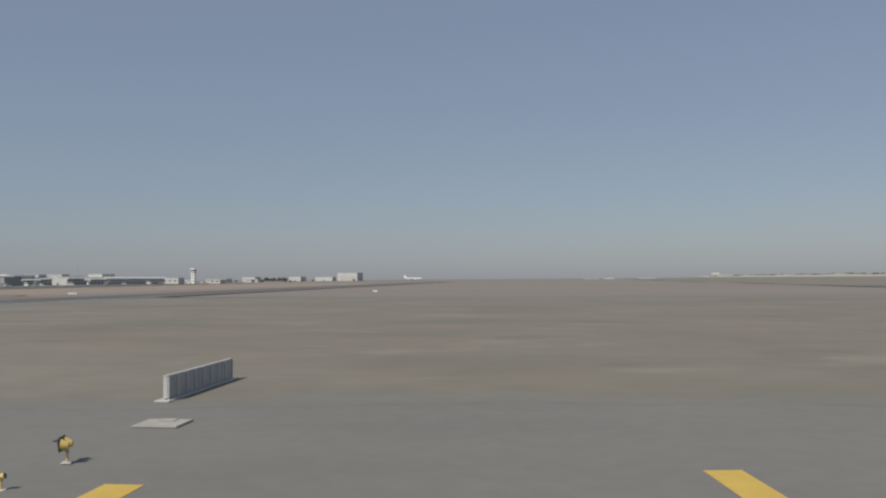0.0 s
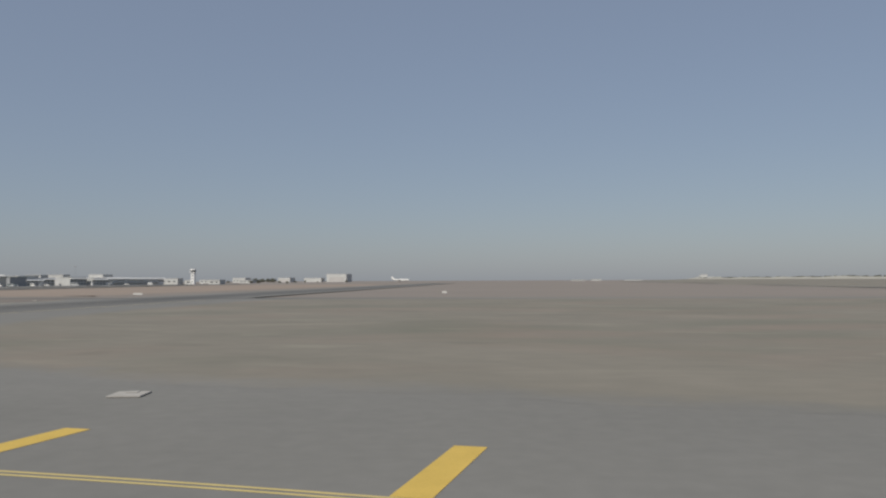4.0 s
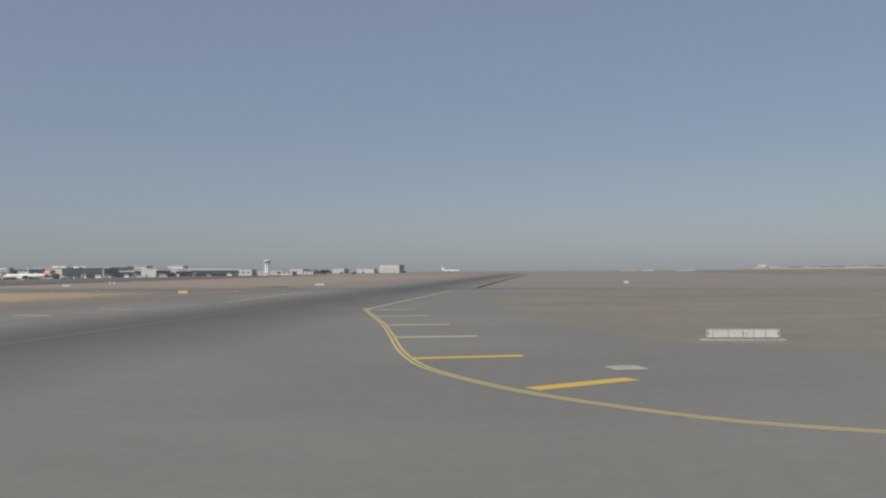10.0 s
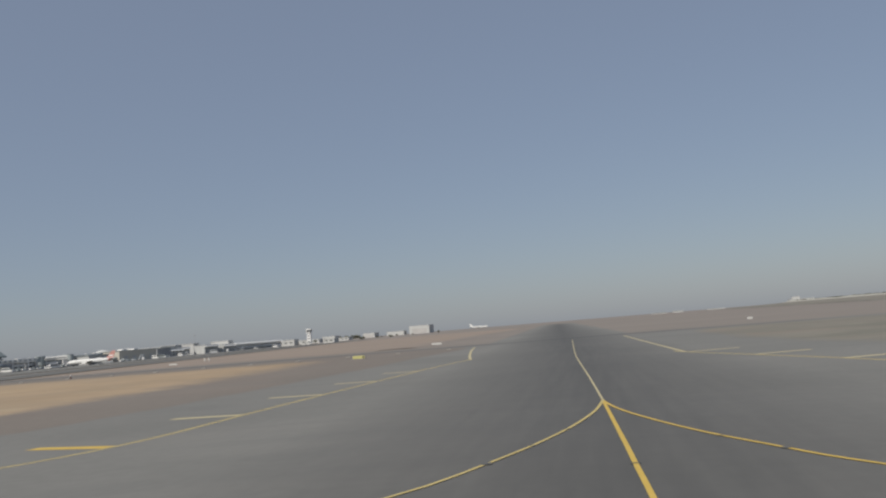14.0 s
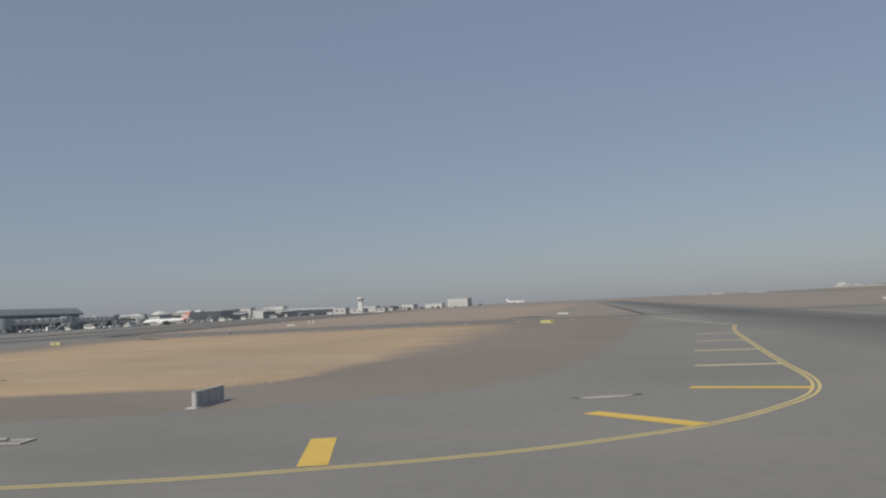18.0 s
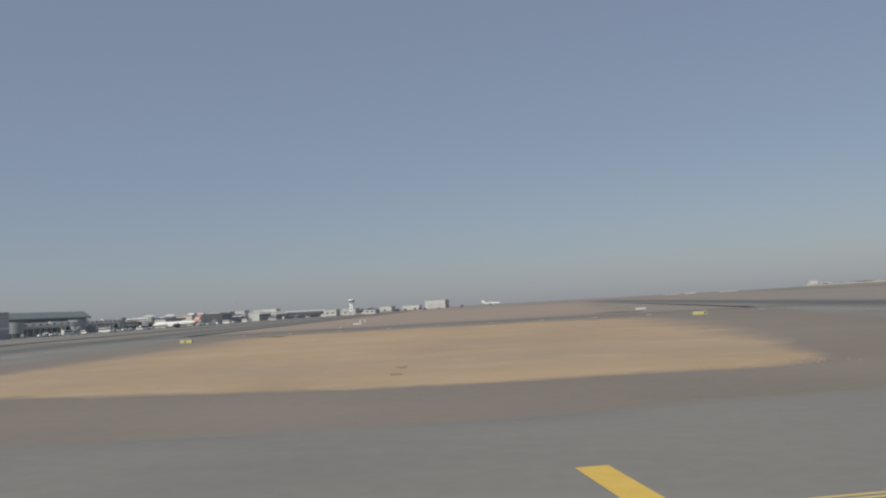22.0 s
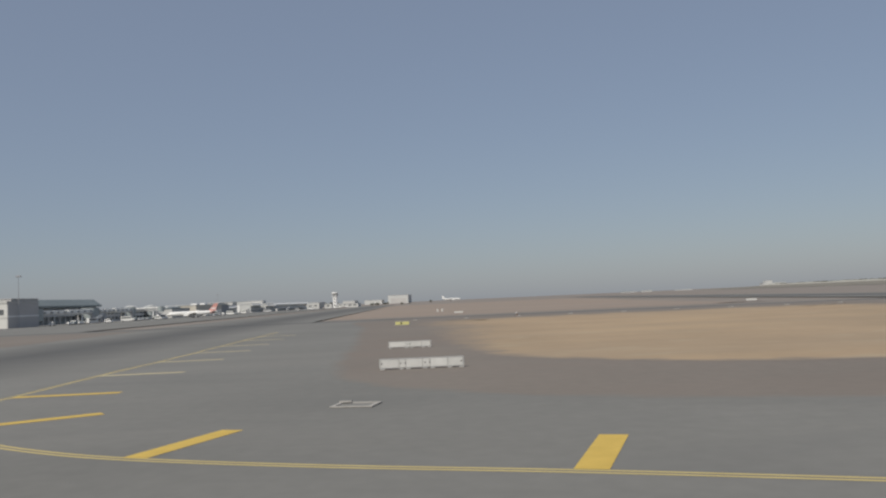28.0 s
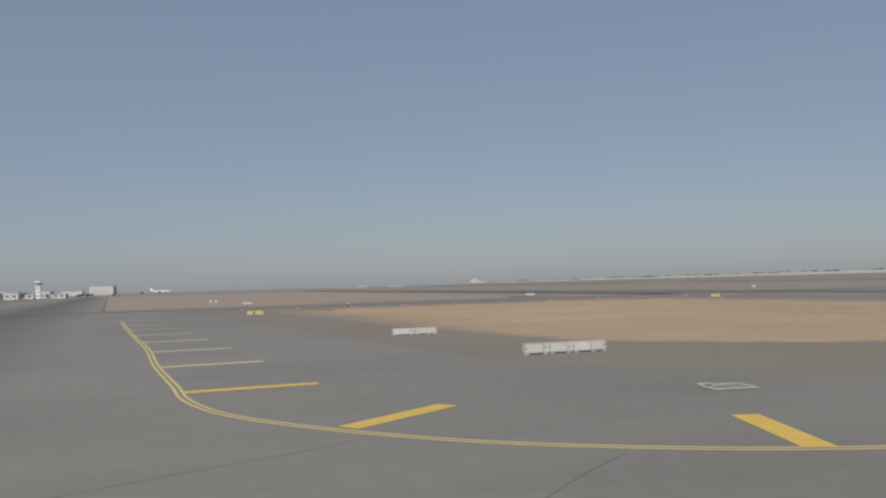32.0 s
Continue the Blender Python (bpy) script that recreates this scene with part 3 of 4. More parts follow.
# ---- guidance signs ----
def guidance_sign(x, y, length, turn, height, widths, front, back, label, thick=0.28, foot=0.14, marks=(), group="guidance signs", footing=True):
    """A long low airfield sign: a row of panels in a frame on short legs and a concrete footing. It runs along its own x, its front to -y."""
    s = thing("guidance_sign", pose(x, y, -0.02, 0, 0, turn), label, "airfield sign", group)
    if footing:
        part("footing", box(-0.35, length + 0.35, -0.3, 0.3, 0.0, 0.05, 0.012), SIGN_BACK, s, "white painted concrete footing")
    part("bottom_rail", box(0, length, -thick / 2, thick / 2, foot, foot + 0.035), METAL if foot > 0.1 else SIGN_CAP, s)
    part("top_rail", box(-0.01, length + 0.01, -thick / 2 - 0.01, thick / 2 + 0.01, height - 0.035, height, 0.008), SIGN_CAP, s)
    for x0 in (0, length - 0.05):
        part("end_cap", box(x0, x0 + 0.05, -thick / 2 - 0.004, thick / 2 + 0.004, foot, height - 0.036, 0.01), SIGN_CAP, s)
    n = len(widths)
    total, u = sum(widths), 0.055
    for i, w in enumerate(widths):
        w = w * (length - 0.11) / total
        part("front_panel", box(u + 0.024, u + w - 0.024, -thick / 2, -thick / 2 + 0.03, foot + 0.04, height - 0.04, 0.008), front, s)
        part("back_panel", box(u + 0.024, u + w - 0.024, thick / 2 - 0.03, thick / 2, foot + 0.04, height - 0.04, 0.008), back, s)
        if i:
            part("divider", box(u - 0.02, u + 0.02, -thick / 2 + 0.012, thick / 2 - 0.004, foot + 0.04, height - 0.04), PLATE_JOINT, s)
        part("leg", box(u + 0.1, u + 0.19, -0.06, 0.06, 0.05, foot), METAL, s)
        if not footing:
            part("foot_pad", box(u + 0.0, u + 0.3, -0.2, 0.2, 0.0, 0.05, 0.01), SIGN_BACK, s, "white concrete foot pad")
        u += w
    part("leg", box(length - 0.2, length - 0.11, -0.06, 0.06, 0.05, foot), METAL, s)
    if not footing:
        part("foot_pad", box(length - 0.31, length - 0.01, -0.2, 0.2, 0.0, 0.05, 0.01), SIGN_BACK, s, "white concrete foot pad")
    for at, up in marks:
        px, pz = at * length, foot + up * (height - foot)
        part("latch", box(px - 0.04, px + 0.04, -thick / 2 - 0.016, -thick / 2 + 0.01, pz - 0.05, pz + 0.05, 0.01), PLATE_GREY, s, "small dark latch")
    return s


# seen edge-on beside the first bars: red face to the west, grey ribbed back to the east
def rib_back(s, length, height, thick, n):
    for i in range(n + 1):
        u = 0.06 + (length - 0.12) * i / n
        part("rib", box(u - 0.035, u + 0.035, thick / 2, thick / 2 + 0.05, 0.08, height - 0.04, 0.006), SIGN_BACK, s)


SA = guidance_sign(-15.2, 37.5, 7.0, -88.2, 0.97, (1.35, 2.8, 3.1), SIGN_RED, SIGN_GREY, "long low sign with dark red face and grey ribbed back", 0.17, 0.065)
rib_back(SA, 7.0, 0.97, 0.17, 8)
SD = guidance_sign(-176.02, 39.65, 3.4, -88.0, 0.84, (1.5, 1.4), SIGN_GREY, SIGN_GREY, "short low sign with white end cap and grey faces", 0.17, 0.065)
rib_back(SD, 3.4, 0.84, 0.17, 4)
for u, w, h in ((0.35, 0.16, 0.4), (0.7, 0.2, 0.36), (1.05, 0.12, 0.4), (1.9, 0.14, 0.42), (2.3, 0.26, 0.4), (2.75, 0.2, 0.42), (3.25, 0.28, 0.38), (4.55, 0.1, 0.44), (5.1, 0.3, 0.42), (5.6, 0.3, 0.42), (6.1, 0.26, 0.42)):
    part("legend_bar", box(u - w / 2, u + w / 2, -0.091, -0.075, 0.52 - h / 2, 0.52 + h / 2, 0.004), LEGEND, SA, "unreadable dull legend on the face")
for u in (1.34, 3.95):
    part("face_divider", box(u - 0.05, u + 0.05, -0.097, -0.075, 0.11, 0.93, 0.006), SIGN_BACK, SA, "pale divider between face panels")
guidance_sign(-77.3, 54.2, 4.6, 2.5, 0.71, (0.35, 1.0, 0.95, 0.65, 0.75, 0.85), SIGN_BACK, SIGN_YELLOW, "pale blank-backed sign of six panels on concrete footing", marks=((0.035, 0.5), (0.5, 0.5), (0.55, 0.5), (0.97, 0.5)))
guidance_sign(-257.6, 50.05, 5.76, 2.0, 0.72, (1.25, 0.45, 1.1, 0.5, 1.15, 1.0), SIGN_BACK, SIGN_YELLOW, "long pale sign seen from behind with dark latches", foot=0.1, marks=((0.03, 0.5), (0.255, 0.5), (0.31, 0.5), (0.545, 0.5), (0.6, 0.5), (0.97, 0.5)), footing=False)
guidance_sign(-261.05, 75.55, 4.23, 1.5, 0.66, (1.6, 0.5, 1.1, 0.9), SIGN_BACK, SIGN_YELLOW, "pale sign seen from behind at the sand's edge", foot=0.1, marks=((0.44, 0.5), (0.5, 0.5)), footing=False)


def yellow_sign(x, y, turn, w, h, bar_at):
    s = thing("direction_sign", pose(x, y, -0.02, 0, 0, turn), "small bright yellow sign with a dark legend panel", "airfield sign", "yellow signs")
    part("footing", box(-w / 2 - 0.3, w / 2 + 0.3, -0.3, 0.3, 0, 0.05, 0.01), CONCRETE, s)
    part("housing", box(-w / 2, w / 2, -0.12, 0.14, 0.08, h, 0.015), METAL, s)
    part("face", box(-w / 2 + 0.03, w / 2 - 0.03, -0.145, -0.118, 0.1, h - 0.03, 0.006), SIGN_YELLOW, s)
    part("legend_bar", box(bar_at - 0.16, bar_at + 0.16, -0.156, -0.14, 0.2, h - 0.12), BLACK, s, "dark unreadable legend")
    for u in (-w / 3, w / 3):
        part("leg", box(u - 0.05, u + 0.05, -0.05, 0.05, 0.05, 0.09), METAL, s)
    return s


yellow_sign(-168.4, 167.6, -6, 2.7, 0.72, 1.0)
yellow_sign(-270.8, 153.6, -12, 2.9, 0.72, -0.2)

# white signs beyond the second taxiway
for x, y, w, h in ((-172.0, 278, 3.4, 0.6), (-66.2, 300, 1.7, 0.75), (-269.4, 280.7, 3.0, 0.5)):
    s = thing("white_sign", pose(x, y, -0.3), "low white sign board far across the field", "airfield sign", "white signs")
    part("board", box(-w / 2, w / 2, -0.1, 0.1, 0.1, h + 0.1, 0.02), SIGN_BACK, s)
    for u in (-w / 3, w / 3):
        part("leg", box(u - 0.06, u + 0.06, -0.06, 0.06, 0, 0.11), METAL, s)


# ---- light bases: pale concrete slabs with a lid or an open rim ----
def slab(x, y, w, d, turn, rim):
    s = thing("concrete_slab", pose(x, y, -0.02, 0, 0, turn), "pale concrete slab with open sunken rim" if rim else "pale concrete slab with flat lid", "concrete slab", "concrete slabs")
    if rim:
        for nm, b in (("rim", (-w / 2, w / 2, -d / 2, -d / 2 + 0.2)), ("rim", (-w / 2, w / 2, d / 2 - 0.2, d / 2)), ("rim", (-w / 2, -w / 2 + 0.22, -d / 2 + 0.204, d / 2 - 0.204)), ("rim", (w / 2 - 0.22, w / 2, -d / 2 + 0.204, d / 2 - 0.204))):
            part(nm, box(*b, 0, 0.055, 0.012), CONCRETE, s)
        part("cover", box(-w / 2 + 0.23, w / 2 - 0.23, -d / 2 + 0.21, d / 2 - 0.21, 0, 0.016), SLAB_OLD, s, "sunken weathered cover plate")
        part("kerb_block", box(-w / 2 + 0.02, -w / 2 + 0.6, d / 2 - 0.3, d / 2 - 0.02, 0.054, 0.12, 0.012), CONCRETE, s, "raised block on one corner")
    else:
        part("slab", box(-w / 2, w / 2, -d / 2, d / 2, 0, 0.06, 0.015), CONCRETE, s)
        part("lid", box(-w * 0.16, w * 0.18, d * 0.14, d * 0.46, 0.058, 0.085, 0.01), CONCRETE, s, "raised square lid")
    return s


for args in ((-12.65, 25.6, 1.5, 1.35, 2, False), (-50.0, 31.15, 1.35, 1.5, 8, False), (-83.5, 37.6, 1.6, 1.5, 16, False), (-178.5, 26.2, 1.7, 1.2, 8, True), (-226.9, 24.3, 1.3, 0.36, -6, False), (-255.45, 31.1, 2.0, 1.65, -6, True)):
    slab(*args)
sheet("paint_patch", [(-156.9, 36.9), (-156.0, 36.4), (-155.0, 36.6), (-154.1, 37.2), (-153.6, 38.0), (-154.6, 37.7), (-155.6, 37.5)], -0.018, SMEAR, "ragged smear of pale cement on the asphalt", "stain", 0.15, 0.3, 0.15)


# ---- elevated lights ----
def guard_light(x, y, turn):
    """A guard light: a dark board with cut corners before two yellow lamp housings, on one post."""
    s = thing("guard_light", pose(x, y, -0.02, 0, 0, turn), "yellow guard light with dark grey backboard and visors", "airfield light", "elevated lights")
    part("base", box(-0.17, 0.17, -0.17, 0.17, 0, 0.045, 0.02), SIGN_BACK, s, "pale square base plate")
    part("post", tube((0, 0, 0.04), (0, 0, 0.36), 0.04, 0.035), LAMP_YELLOW, s)
    part("collar", tube((0, 0, 0.3), (0, 0, 0.35), 0.06, 0.06), METAL, s)
    bm = bmesh.new()
    rim = [(-0.37, 0.06), (-0.3, 0.0), (0.3, 0.0), (0.37, 0.06), (0.37, 0.34), (0.3, 0.4), (-0.3, 0.4), (-0.37, 0.34)]
    rows = [[bm.verts.new((u, v - 0.1 * w, 0.36 + w)) for u, w in rim] for v in (-0.16, -0.135)]
    bm.faces.new(rows[0]), bm.faces.new(rows[1])
    for i in range(8):
        bm.faces.new((rows[0][i], rows[0][i - 1], rows[1][i - 1], rows[1][i]))
    part("backboard", bm, PLATE_GREY, s, "dark grey backboard")
    for u in (-0.18, 0.18):
        hs = part("housing", tube((u, -0.15, 0.56), (u, 0.1, 0.53), 0.16, 0.09, 16), LAMP_YELLOW, s)
        part("lens", tube((u, -0.178, 0.56), (u, -0.2, 0.56), 0.085, 0.08, 16), LENS_DARK, hs)
        part("visor", box(u - 0.1, u + 0.1, -0.36, -0.18, 0.655, 0.68, 0.008), BLACK, hs)
    part("bracket", box(-0.19, 0.19, -0.06, 0.0, 0.36, 0.42, 0.008), LAMP_YELLOW, s)
    return s


def twin_light(x, y, turn, spread, h=0.46):
    """An edge light with two lamp heads back to back, raised outwards on a short post."""
    s = thing("edge_light", pose(x, y, -0.02, 0, 0, turn), "small yellow twin-headed light with dark lenses", "airfield light", "elevated lights")
    part("base", tube((0, 0, 0), (0, 0, 0.03), 0.17, 0.15, 16), SIGN_BACK, s, "pale round base plate")
    part("post", tube((0, 0, 0.03), (0, 0, h - 0.14), 0.04, 0.035), LAMP_YELLOW, s)
    part("collar", tube((0, 0, h - 0.2), (0, 0, h - 0.17), 0.055, 0.055, 12), METAL, s)
    for sx in (-1, 1):
        root, tip = Vector((sx * 0.01, 0, h - 0.13 if spread > 0.1 else h - 0.07)), Vector((sx * (0.085 + spread), 0, h - 0.04))
        d = (tip - root).normalized()
        arm = part("head", tube(root, tip, 0.05 if spread > 0.1 else 0.1, 0.105, 16), LAMP_YELLOW, s)
        part("rim", tube(tip, tip + d * 0.025, 0.115, 0.115, 16), SIGN_YELLOW, arm, "pale yellow rim")
        part("lens", tube(tip + d * 0.02, tip + d * 0.04, 0.085, 0.07, 16), LENS_DARK, arm)
    return s


guard_light(-12.4, 19.9, -76).scale = (0.8, 0.8, 0.9)
twin_light(-12.3, 17.2, 8, 0.02, 0.52).scale = (0.7, 0.7, 0.66)
for xl, yl, tl, sl, hl in ((-178.35, 22.25, 55, 0.05, 0.5), (-178.1, 19.35, 20, 0.11, 0.48)):
    twin_light(xl, yl, tl, sl, hl).scale = (0.6, 0.6, 0.66)

# low pale markers along the second taxiway
for i in range(14, 25):
    x = 15.35 - 12.0 * i
    y = 187.5 + 0.6 * math.sin(i * 2.1)
    mk = thing("edge_marker", pose(x, y, -0.02, 0, 0, 3 * math.sin(i)), "low pale concrete marker at a taxiway edge", "marker", "edge markers")
    part("block", box(-0.55, 0.55, -0.3, 0.3, 0, 0.16, 0.04), CONCRETE, mk)
    part("lamp", tube((0.3, 0, 0.16), (0.3, 0, 0.34), 0.07, 0.05, 10), METAL, mk)

# small posts and a dull drum beyond the sand
for x, y in ((-281.8, 331.7), (-279.9, 331.7)):
    mk = thing("white_post", pose(x, y, -0.3), "small white marker post standing in sand", "post", "white posts")
    part("post", box(-0.35, 0.35, -0.25, 0.25, 0, 1.15, 0.08), SIGN_BACK, mk)
    part("foot", box(-0.5, 0.5, -0.4, 0.4, 0, 0.08, 0.02), CONCRETE, mk)
mk = thing("marker_drum", pose(-249.0, 189.6, -0.02), "small dull red drum with a white cap on the sand", "marker")
part("drum", tube((0, 0, 0), (0, 0, 0.6), 0.24, 0.2, 12), DULL_RED, mk)
part("cap", tube((0, 0, 0.6), (0, 0, 0.95), 0.18, 0.12, 12), SIGN_BACK, mk, "white cap")

# loose clods at the sand's tip, and a brown scrap on it
rc = random.Random(4)
bm = bmesh.new()
for i in range(50):
    x, y = rc.gauss(-180, 2.2), rc.gauss(51, 1.8)
    r = rc.uniform(0.04, 0.11)
    bmesh.ops.create_icosphere(bm, subdivisions=1, radius=r, matrix=Matrix.Translation((x, y, -0.02)) @ Matrix.Diagonal((1.3, 1.0, 0.45, 1)) @ Matrix.Rotation(rc.uniform(0, 6), 4, "Z"))
tagged(part("sand_clods", bm, SAND_CLOD), "few loose clods at the sand's tip", "clods", kind="stuff")
for x, y, a in ((-205.1, 52.7, 8), (-206.1, 59.3, -14)):
    sc = thing("scrap_mat", pose(x, y, -0.02, 0, 0, a), "small brown flat scrap lying on the sand", "debris", "scrap mats")
    part("mat", box(-0.4, 0.4, -0.24, 0.24, 0, 0.04, 0.015), SCRAP, sc)

# ---- terminal side ----
def building(name, x0, x1, y0, y1, h, wall, roof, label, rows=(), front="x", win=(3.0, 1.8), gap=1.6, roof_t=0.5, over=0.4, z=-0.05, group=""):
    """A block with storeys of windows on its sides towards the field (+x and -y), parapet roof and doors' shadow gaps."""
    b = thing(name, pose((x0 + x1) / 2, (y0 + y1) / 2, z), label, "building", group)
    w, d = (x1 - x0) / 2, (y1 - y0) / 2
    part("wall", box(-w, w, -d, d, 0, h - roof_t), wall, b)
    part("roof", box(-w - over, w + over, -d - over, d + over, h - roof_t + 0.004, h, 0.05), roof, b)
    for zr in rows:
        for side in front:
            span = d if side == "x" else w
            n = max(1, int((2 * span - 2) / (win[0] + gap)))
            for i in range(n):
                c = -span + 1 + (2 * span - 2) * (i + 0.5) / n
                if side == "x":
                    bm = box(w - 0.05, w + 0.06, c - win[0] / 2, c + win[0] / 2, zr, zr + win[1])
                    fr = box(w - 0.04, w + 0.12, c - win[0] / 2 - 0.15, c + win[0] / 2 + 0.15, zr - 0.25, zr - 0.02)
                else:
                    bm = box(c - win[0] / 2, c + win[0] / 2, -d - 0.06, -d + 0.05, zr, zr + win[1])
                    fr = box(c - win[0] / 2 - 0.15, c + win[0] / 2 + 0.15, -d - 0.12, -d + 0.04, zr - 0.25, zr - 0.02)
                wd = part("window", bm, GLASS, b)
                part("sill", fr, wall, wd)
    return b


T1 = building("office_building", -560, -494, 374, 400, 13.2, OFF_WHITE, ROOF_LIGHT, "two storey white office block with dark square windows", (6.6,), "y", (3.0, 2.6), 1.1)
part("side_cladding", box(33.0, 33.35, -12.9, 12.9, 0, 12.2), CLAD_WALL, T1, "grey-brown clad side wall")
part("side_band", box(33.3, 33.5, -12.8, 12.8, 5.4, 6.1), WHITE_WALL, T1, "pale band along the clad side wall")
for u in (-10, -6, -3):
    part("roof_unit", box(u * 2.6 - 1.2, u * 2.6 + 1.2, 2, 5, 13.2, 14.2, 0.05), METAL, T1)
part("canopy", box(-20, 20, -16, -12.9, 3.6, 4.0), ROOF_LIGHT, T1)
part("upper_floor", box(5, 33, -9.5, 12.9, 13.2, 14.1), CLAD_WALL, T1, "grey-brown clad upper floor")
part("upper_roof", box(4.6, 33.4, -9.9, 13.2, 14.104, 14.4, 0.05), CLAD_WALL, T1)

for u in (-26, -12, 4, 16, 27):
    dr = part("door", box(u - 1.1, u + 1.1, -13.08, -12.95, 0, 2.6), HALL_GLASS, T1, "glazed double door with haze put into its colour")
    part("frame", box(u - 1.25, u + 1.25, -13.06, -12.93, 2.604, 2.8), METAL, dr)
part("parapet", box(-33.3, 33.3, -13.35, -13.0, 12.2, 13.5, 0.05), OFF_WHITE, T1)
part("string_course", box(-33.2, 33.2, -13.2, -12.98, 5.0, 5.4), CLAD_WALL, T1)

def eaves(x, out, y0, y1, z0, z1):
    """A sloping metal eaves band along y: a wedge that leans back from its lower lip."""
    bm = bmesh.new()
    prof = [(x, z0), (x + out, z0), (x + out, z0 + 0.25), (x, z1)]
    rings = [[bm.verts.new((u, y, z)) for u, z in prof] for y in (y0, y1)]
    bm.faces.new(rings[0]), bm.faces.new(rings[1])
    for i in range(4):
        bm.faces.new((rings[0][i], rings[0][i - 1], rings[1][i - 1], rings[1][i]))
    return bm


# hall with a dark sloping roof
hall = thing("departure_hall", pose(-560, 488, -0.05), "departure hall with a dark sloping metal roof and white frames", "building")
part("wall", box(-30, 26, -46, 46, 0, 10.2), BRIDGE_GREY, hall)
bm = bmesh.new()
prof = [(-34, 10.2), (29.5, 10.2), (29.5, 11.3), (24, 15.2), (-34, 16.8)]
rings = [[bm.verts.new((x, y, z)) for x, z in prof] for y in (-47, 47)]
for i in range(5):
    j = (i + 1) % 5
    bm.faces.new((rings[0][i], rings[0][j], rings[1][j], rings[1][i]))
bm.faces.new(rings[0]), bm.faces.new(rings[1])
part("roof", bm, ROOF_DARK, hall)
for i in range(15):
    y = -44 + 6.3 * i
    part("column", box(26.0, 27.0, y - 0.45, y + 0.45, 0, 9.9, 0.05), WHITE_WALL, hall)
for zr, hgt in ((6.2, 2.2), (2.0, 2.4)):
    for i in range(14):
        y = -44 + 6.3 * i
        part("window", box(25.95, 26.3, y + 0.6, y + 5.7, zr, zr + hgt), HALL_GLASS, hall)
part("fascia", eaves(26.0, 2.6, -46, 46, 8.3, 9.8), WHITE, hall)
part("fascia", eaves(26.0, 2.0, -46, 46, 4.6, 5.7), WHITE, hall)


def jet_bridge(y, reach, turn, r=3.4):
    """A boarding bridge: rotunda on a column, tunnel in two widths, wheeled leg, cab at its end."""
    s = thing("jet_bridge", pose(-526, y, -0.05, 0, 0, turn), "white and grey boarding bridge reaching to the apron", "jet bridge", "boarding bridges")
    part("rotunda", tube((0, 0, 2.6), (0, 0, 9.4), r, r, 24), BRIDGE_GREY, s, "grey round rotunda")
    part("column", tube((0, 0, 0), (0, 0, 2.6), 1.6, 1.6, 14), WHITE_WALL, s)
    part("tunnel", box(r - 0.5, reach * 0.6, -1.6, 1.6, 5.6, 8.3, 0.6), WHITE, s)
    part("tunnel", box(reach * 0.55, reach, -1.9, 1.9, 5.4, 8.6, 0.7), WHITE, s)
    for u in np.linspace(r + 1.5, reach - 2, 8):
        part("window", box(u - 0.9, u + 0.9, -1.95, -1.55 if u < reach * 0.55 else -1.88, 6.7, 7.7), HALL_GLASS, s)
    part("cab", tube((reach + 1.2, 0, 5.0), (reach + 1.2, 0, 8.8), 2.4, 2.4, 14), BRIDGE_GREY, s)
    part("leg", box(reach * 0.8 - 0.4, reach * 0.8 + 0.4, -1.7, -1.1, 0.6, 5.5, 0.04), WHITE_WALL, s)
    part("leg", box(reach * 0.8 - 0.4, reach * 0.8 + 0.4, 1.1, 1.7, 0.6, 5.5, 0.04), WHITE_WALL, s)
    part("wheel", tube((reach * 0.8, -1.9, 0.5), (reach * 0.8, -1.0, 0.5), 0.5, 0.5, 14), TYRE, s)
    part("wheel", tube((reach * 0.8, 1.0, 0.5), (reach * 0.8, 1.9, 0.5), 0.5, 0.5, 14), TYRE, s)
    part("stair", box(reach - 2.5, reach - 0.5, -3.0, -2.0, 0.2, 5.4, 0.05), METAL, s)
    return s


for y, reach, a, r in ((447, 46, 76, 5.8), (511, 36, 72, 5.6), (566, 20, 20, 3.4), (600, 30, 75, 3.4)):
    jet_bridge(y, reach, a, r)

PB = building("pier_building", -575, -530, 540, 650, 8.2, WHITE_WALL, ROOF_LIGHT, "low off-white pier building with pale roof and window bands", (1.2, 4.8), "x", (4.2, 1.8), 1.2)
part("eaves_band", eaves(22.5, 2.2, -55, 55, 6.6, 7.8), WHITE, PB, "sloping white metal eaves")
CARGO = thing("cargo_shed", pose(-509, 675, -0.05, 0, 0, 3.4), "long beige cargo shed with a flat pale roof", "building")
part("wall", box(-24, 0, -34, 34, 0, 8.8), BEIGE_WALL, CARGO)
part("roof", box(-24.5, 0.5, -34.5, 34.5, 8.804, 9.3, 0.05), ROOF_LIGHT, CARGO)
part("string_course", box(0.0, 0.14, -33.9, 33.9, 5.2, 5.5), BEIGE_WALL, CARGO)
for i in range(4):
    part("door", box(-0.05, 0.12, -26 + 15.5 * i, -20 + 15.5 * i, 0, 4.6), GREY_WALL, CARGO, "grey roller door")
for v in (-20, 0):
    part("roof_unit", box(-9, -4, v, v + 7, 9.3, 10.4, 0.05), WHITE, CARGO, "white roof unit")
building("dark_store", -544, -521, 729, 755, 9.0, DARK_WALL, ROOF_DARK, "square dark grey store block beside the cargo shed", (), "x")
building("brown_shed", -526, -511, 604, 638, 7.2, GREY_WALL, ROOF_DARK, "low grey shed beside the parked airliner", (1.4,), "xy", (2.4, 1.4), 1.5)
building("store_building", -580, -541, 772, 806, 10.4, PALE_WALL, ROOF_LIGHT, "pale grey windowless store block", (), "x")
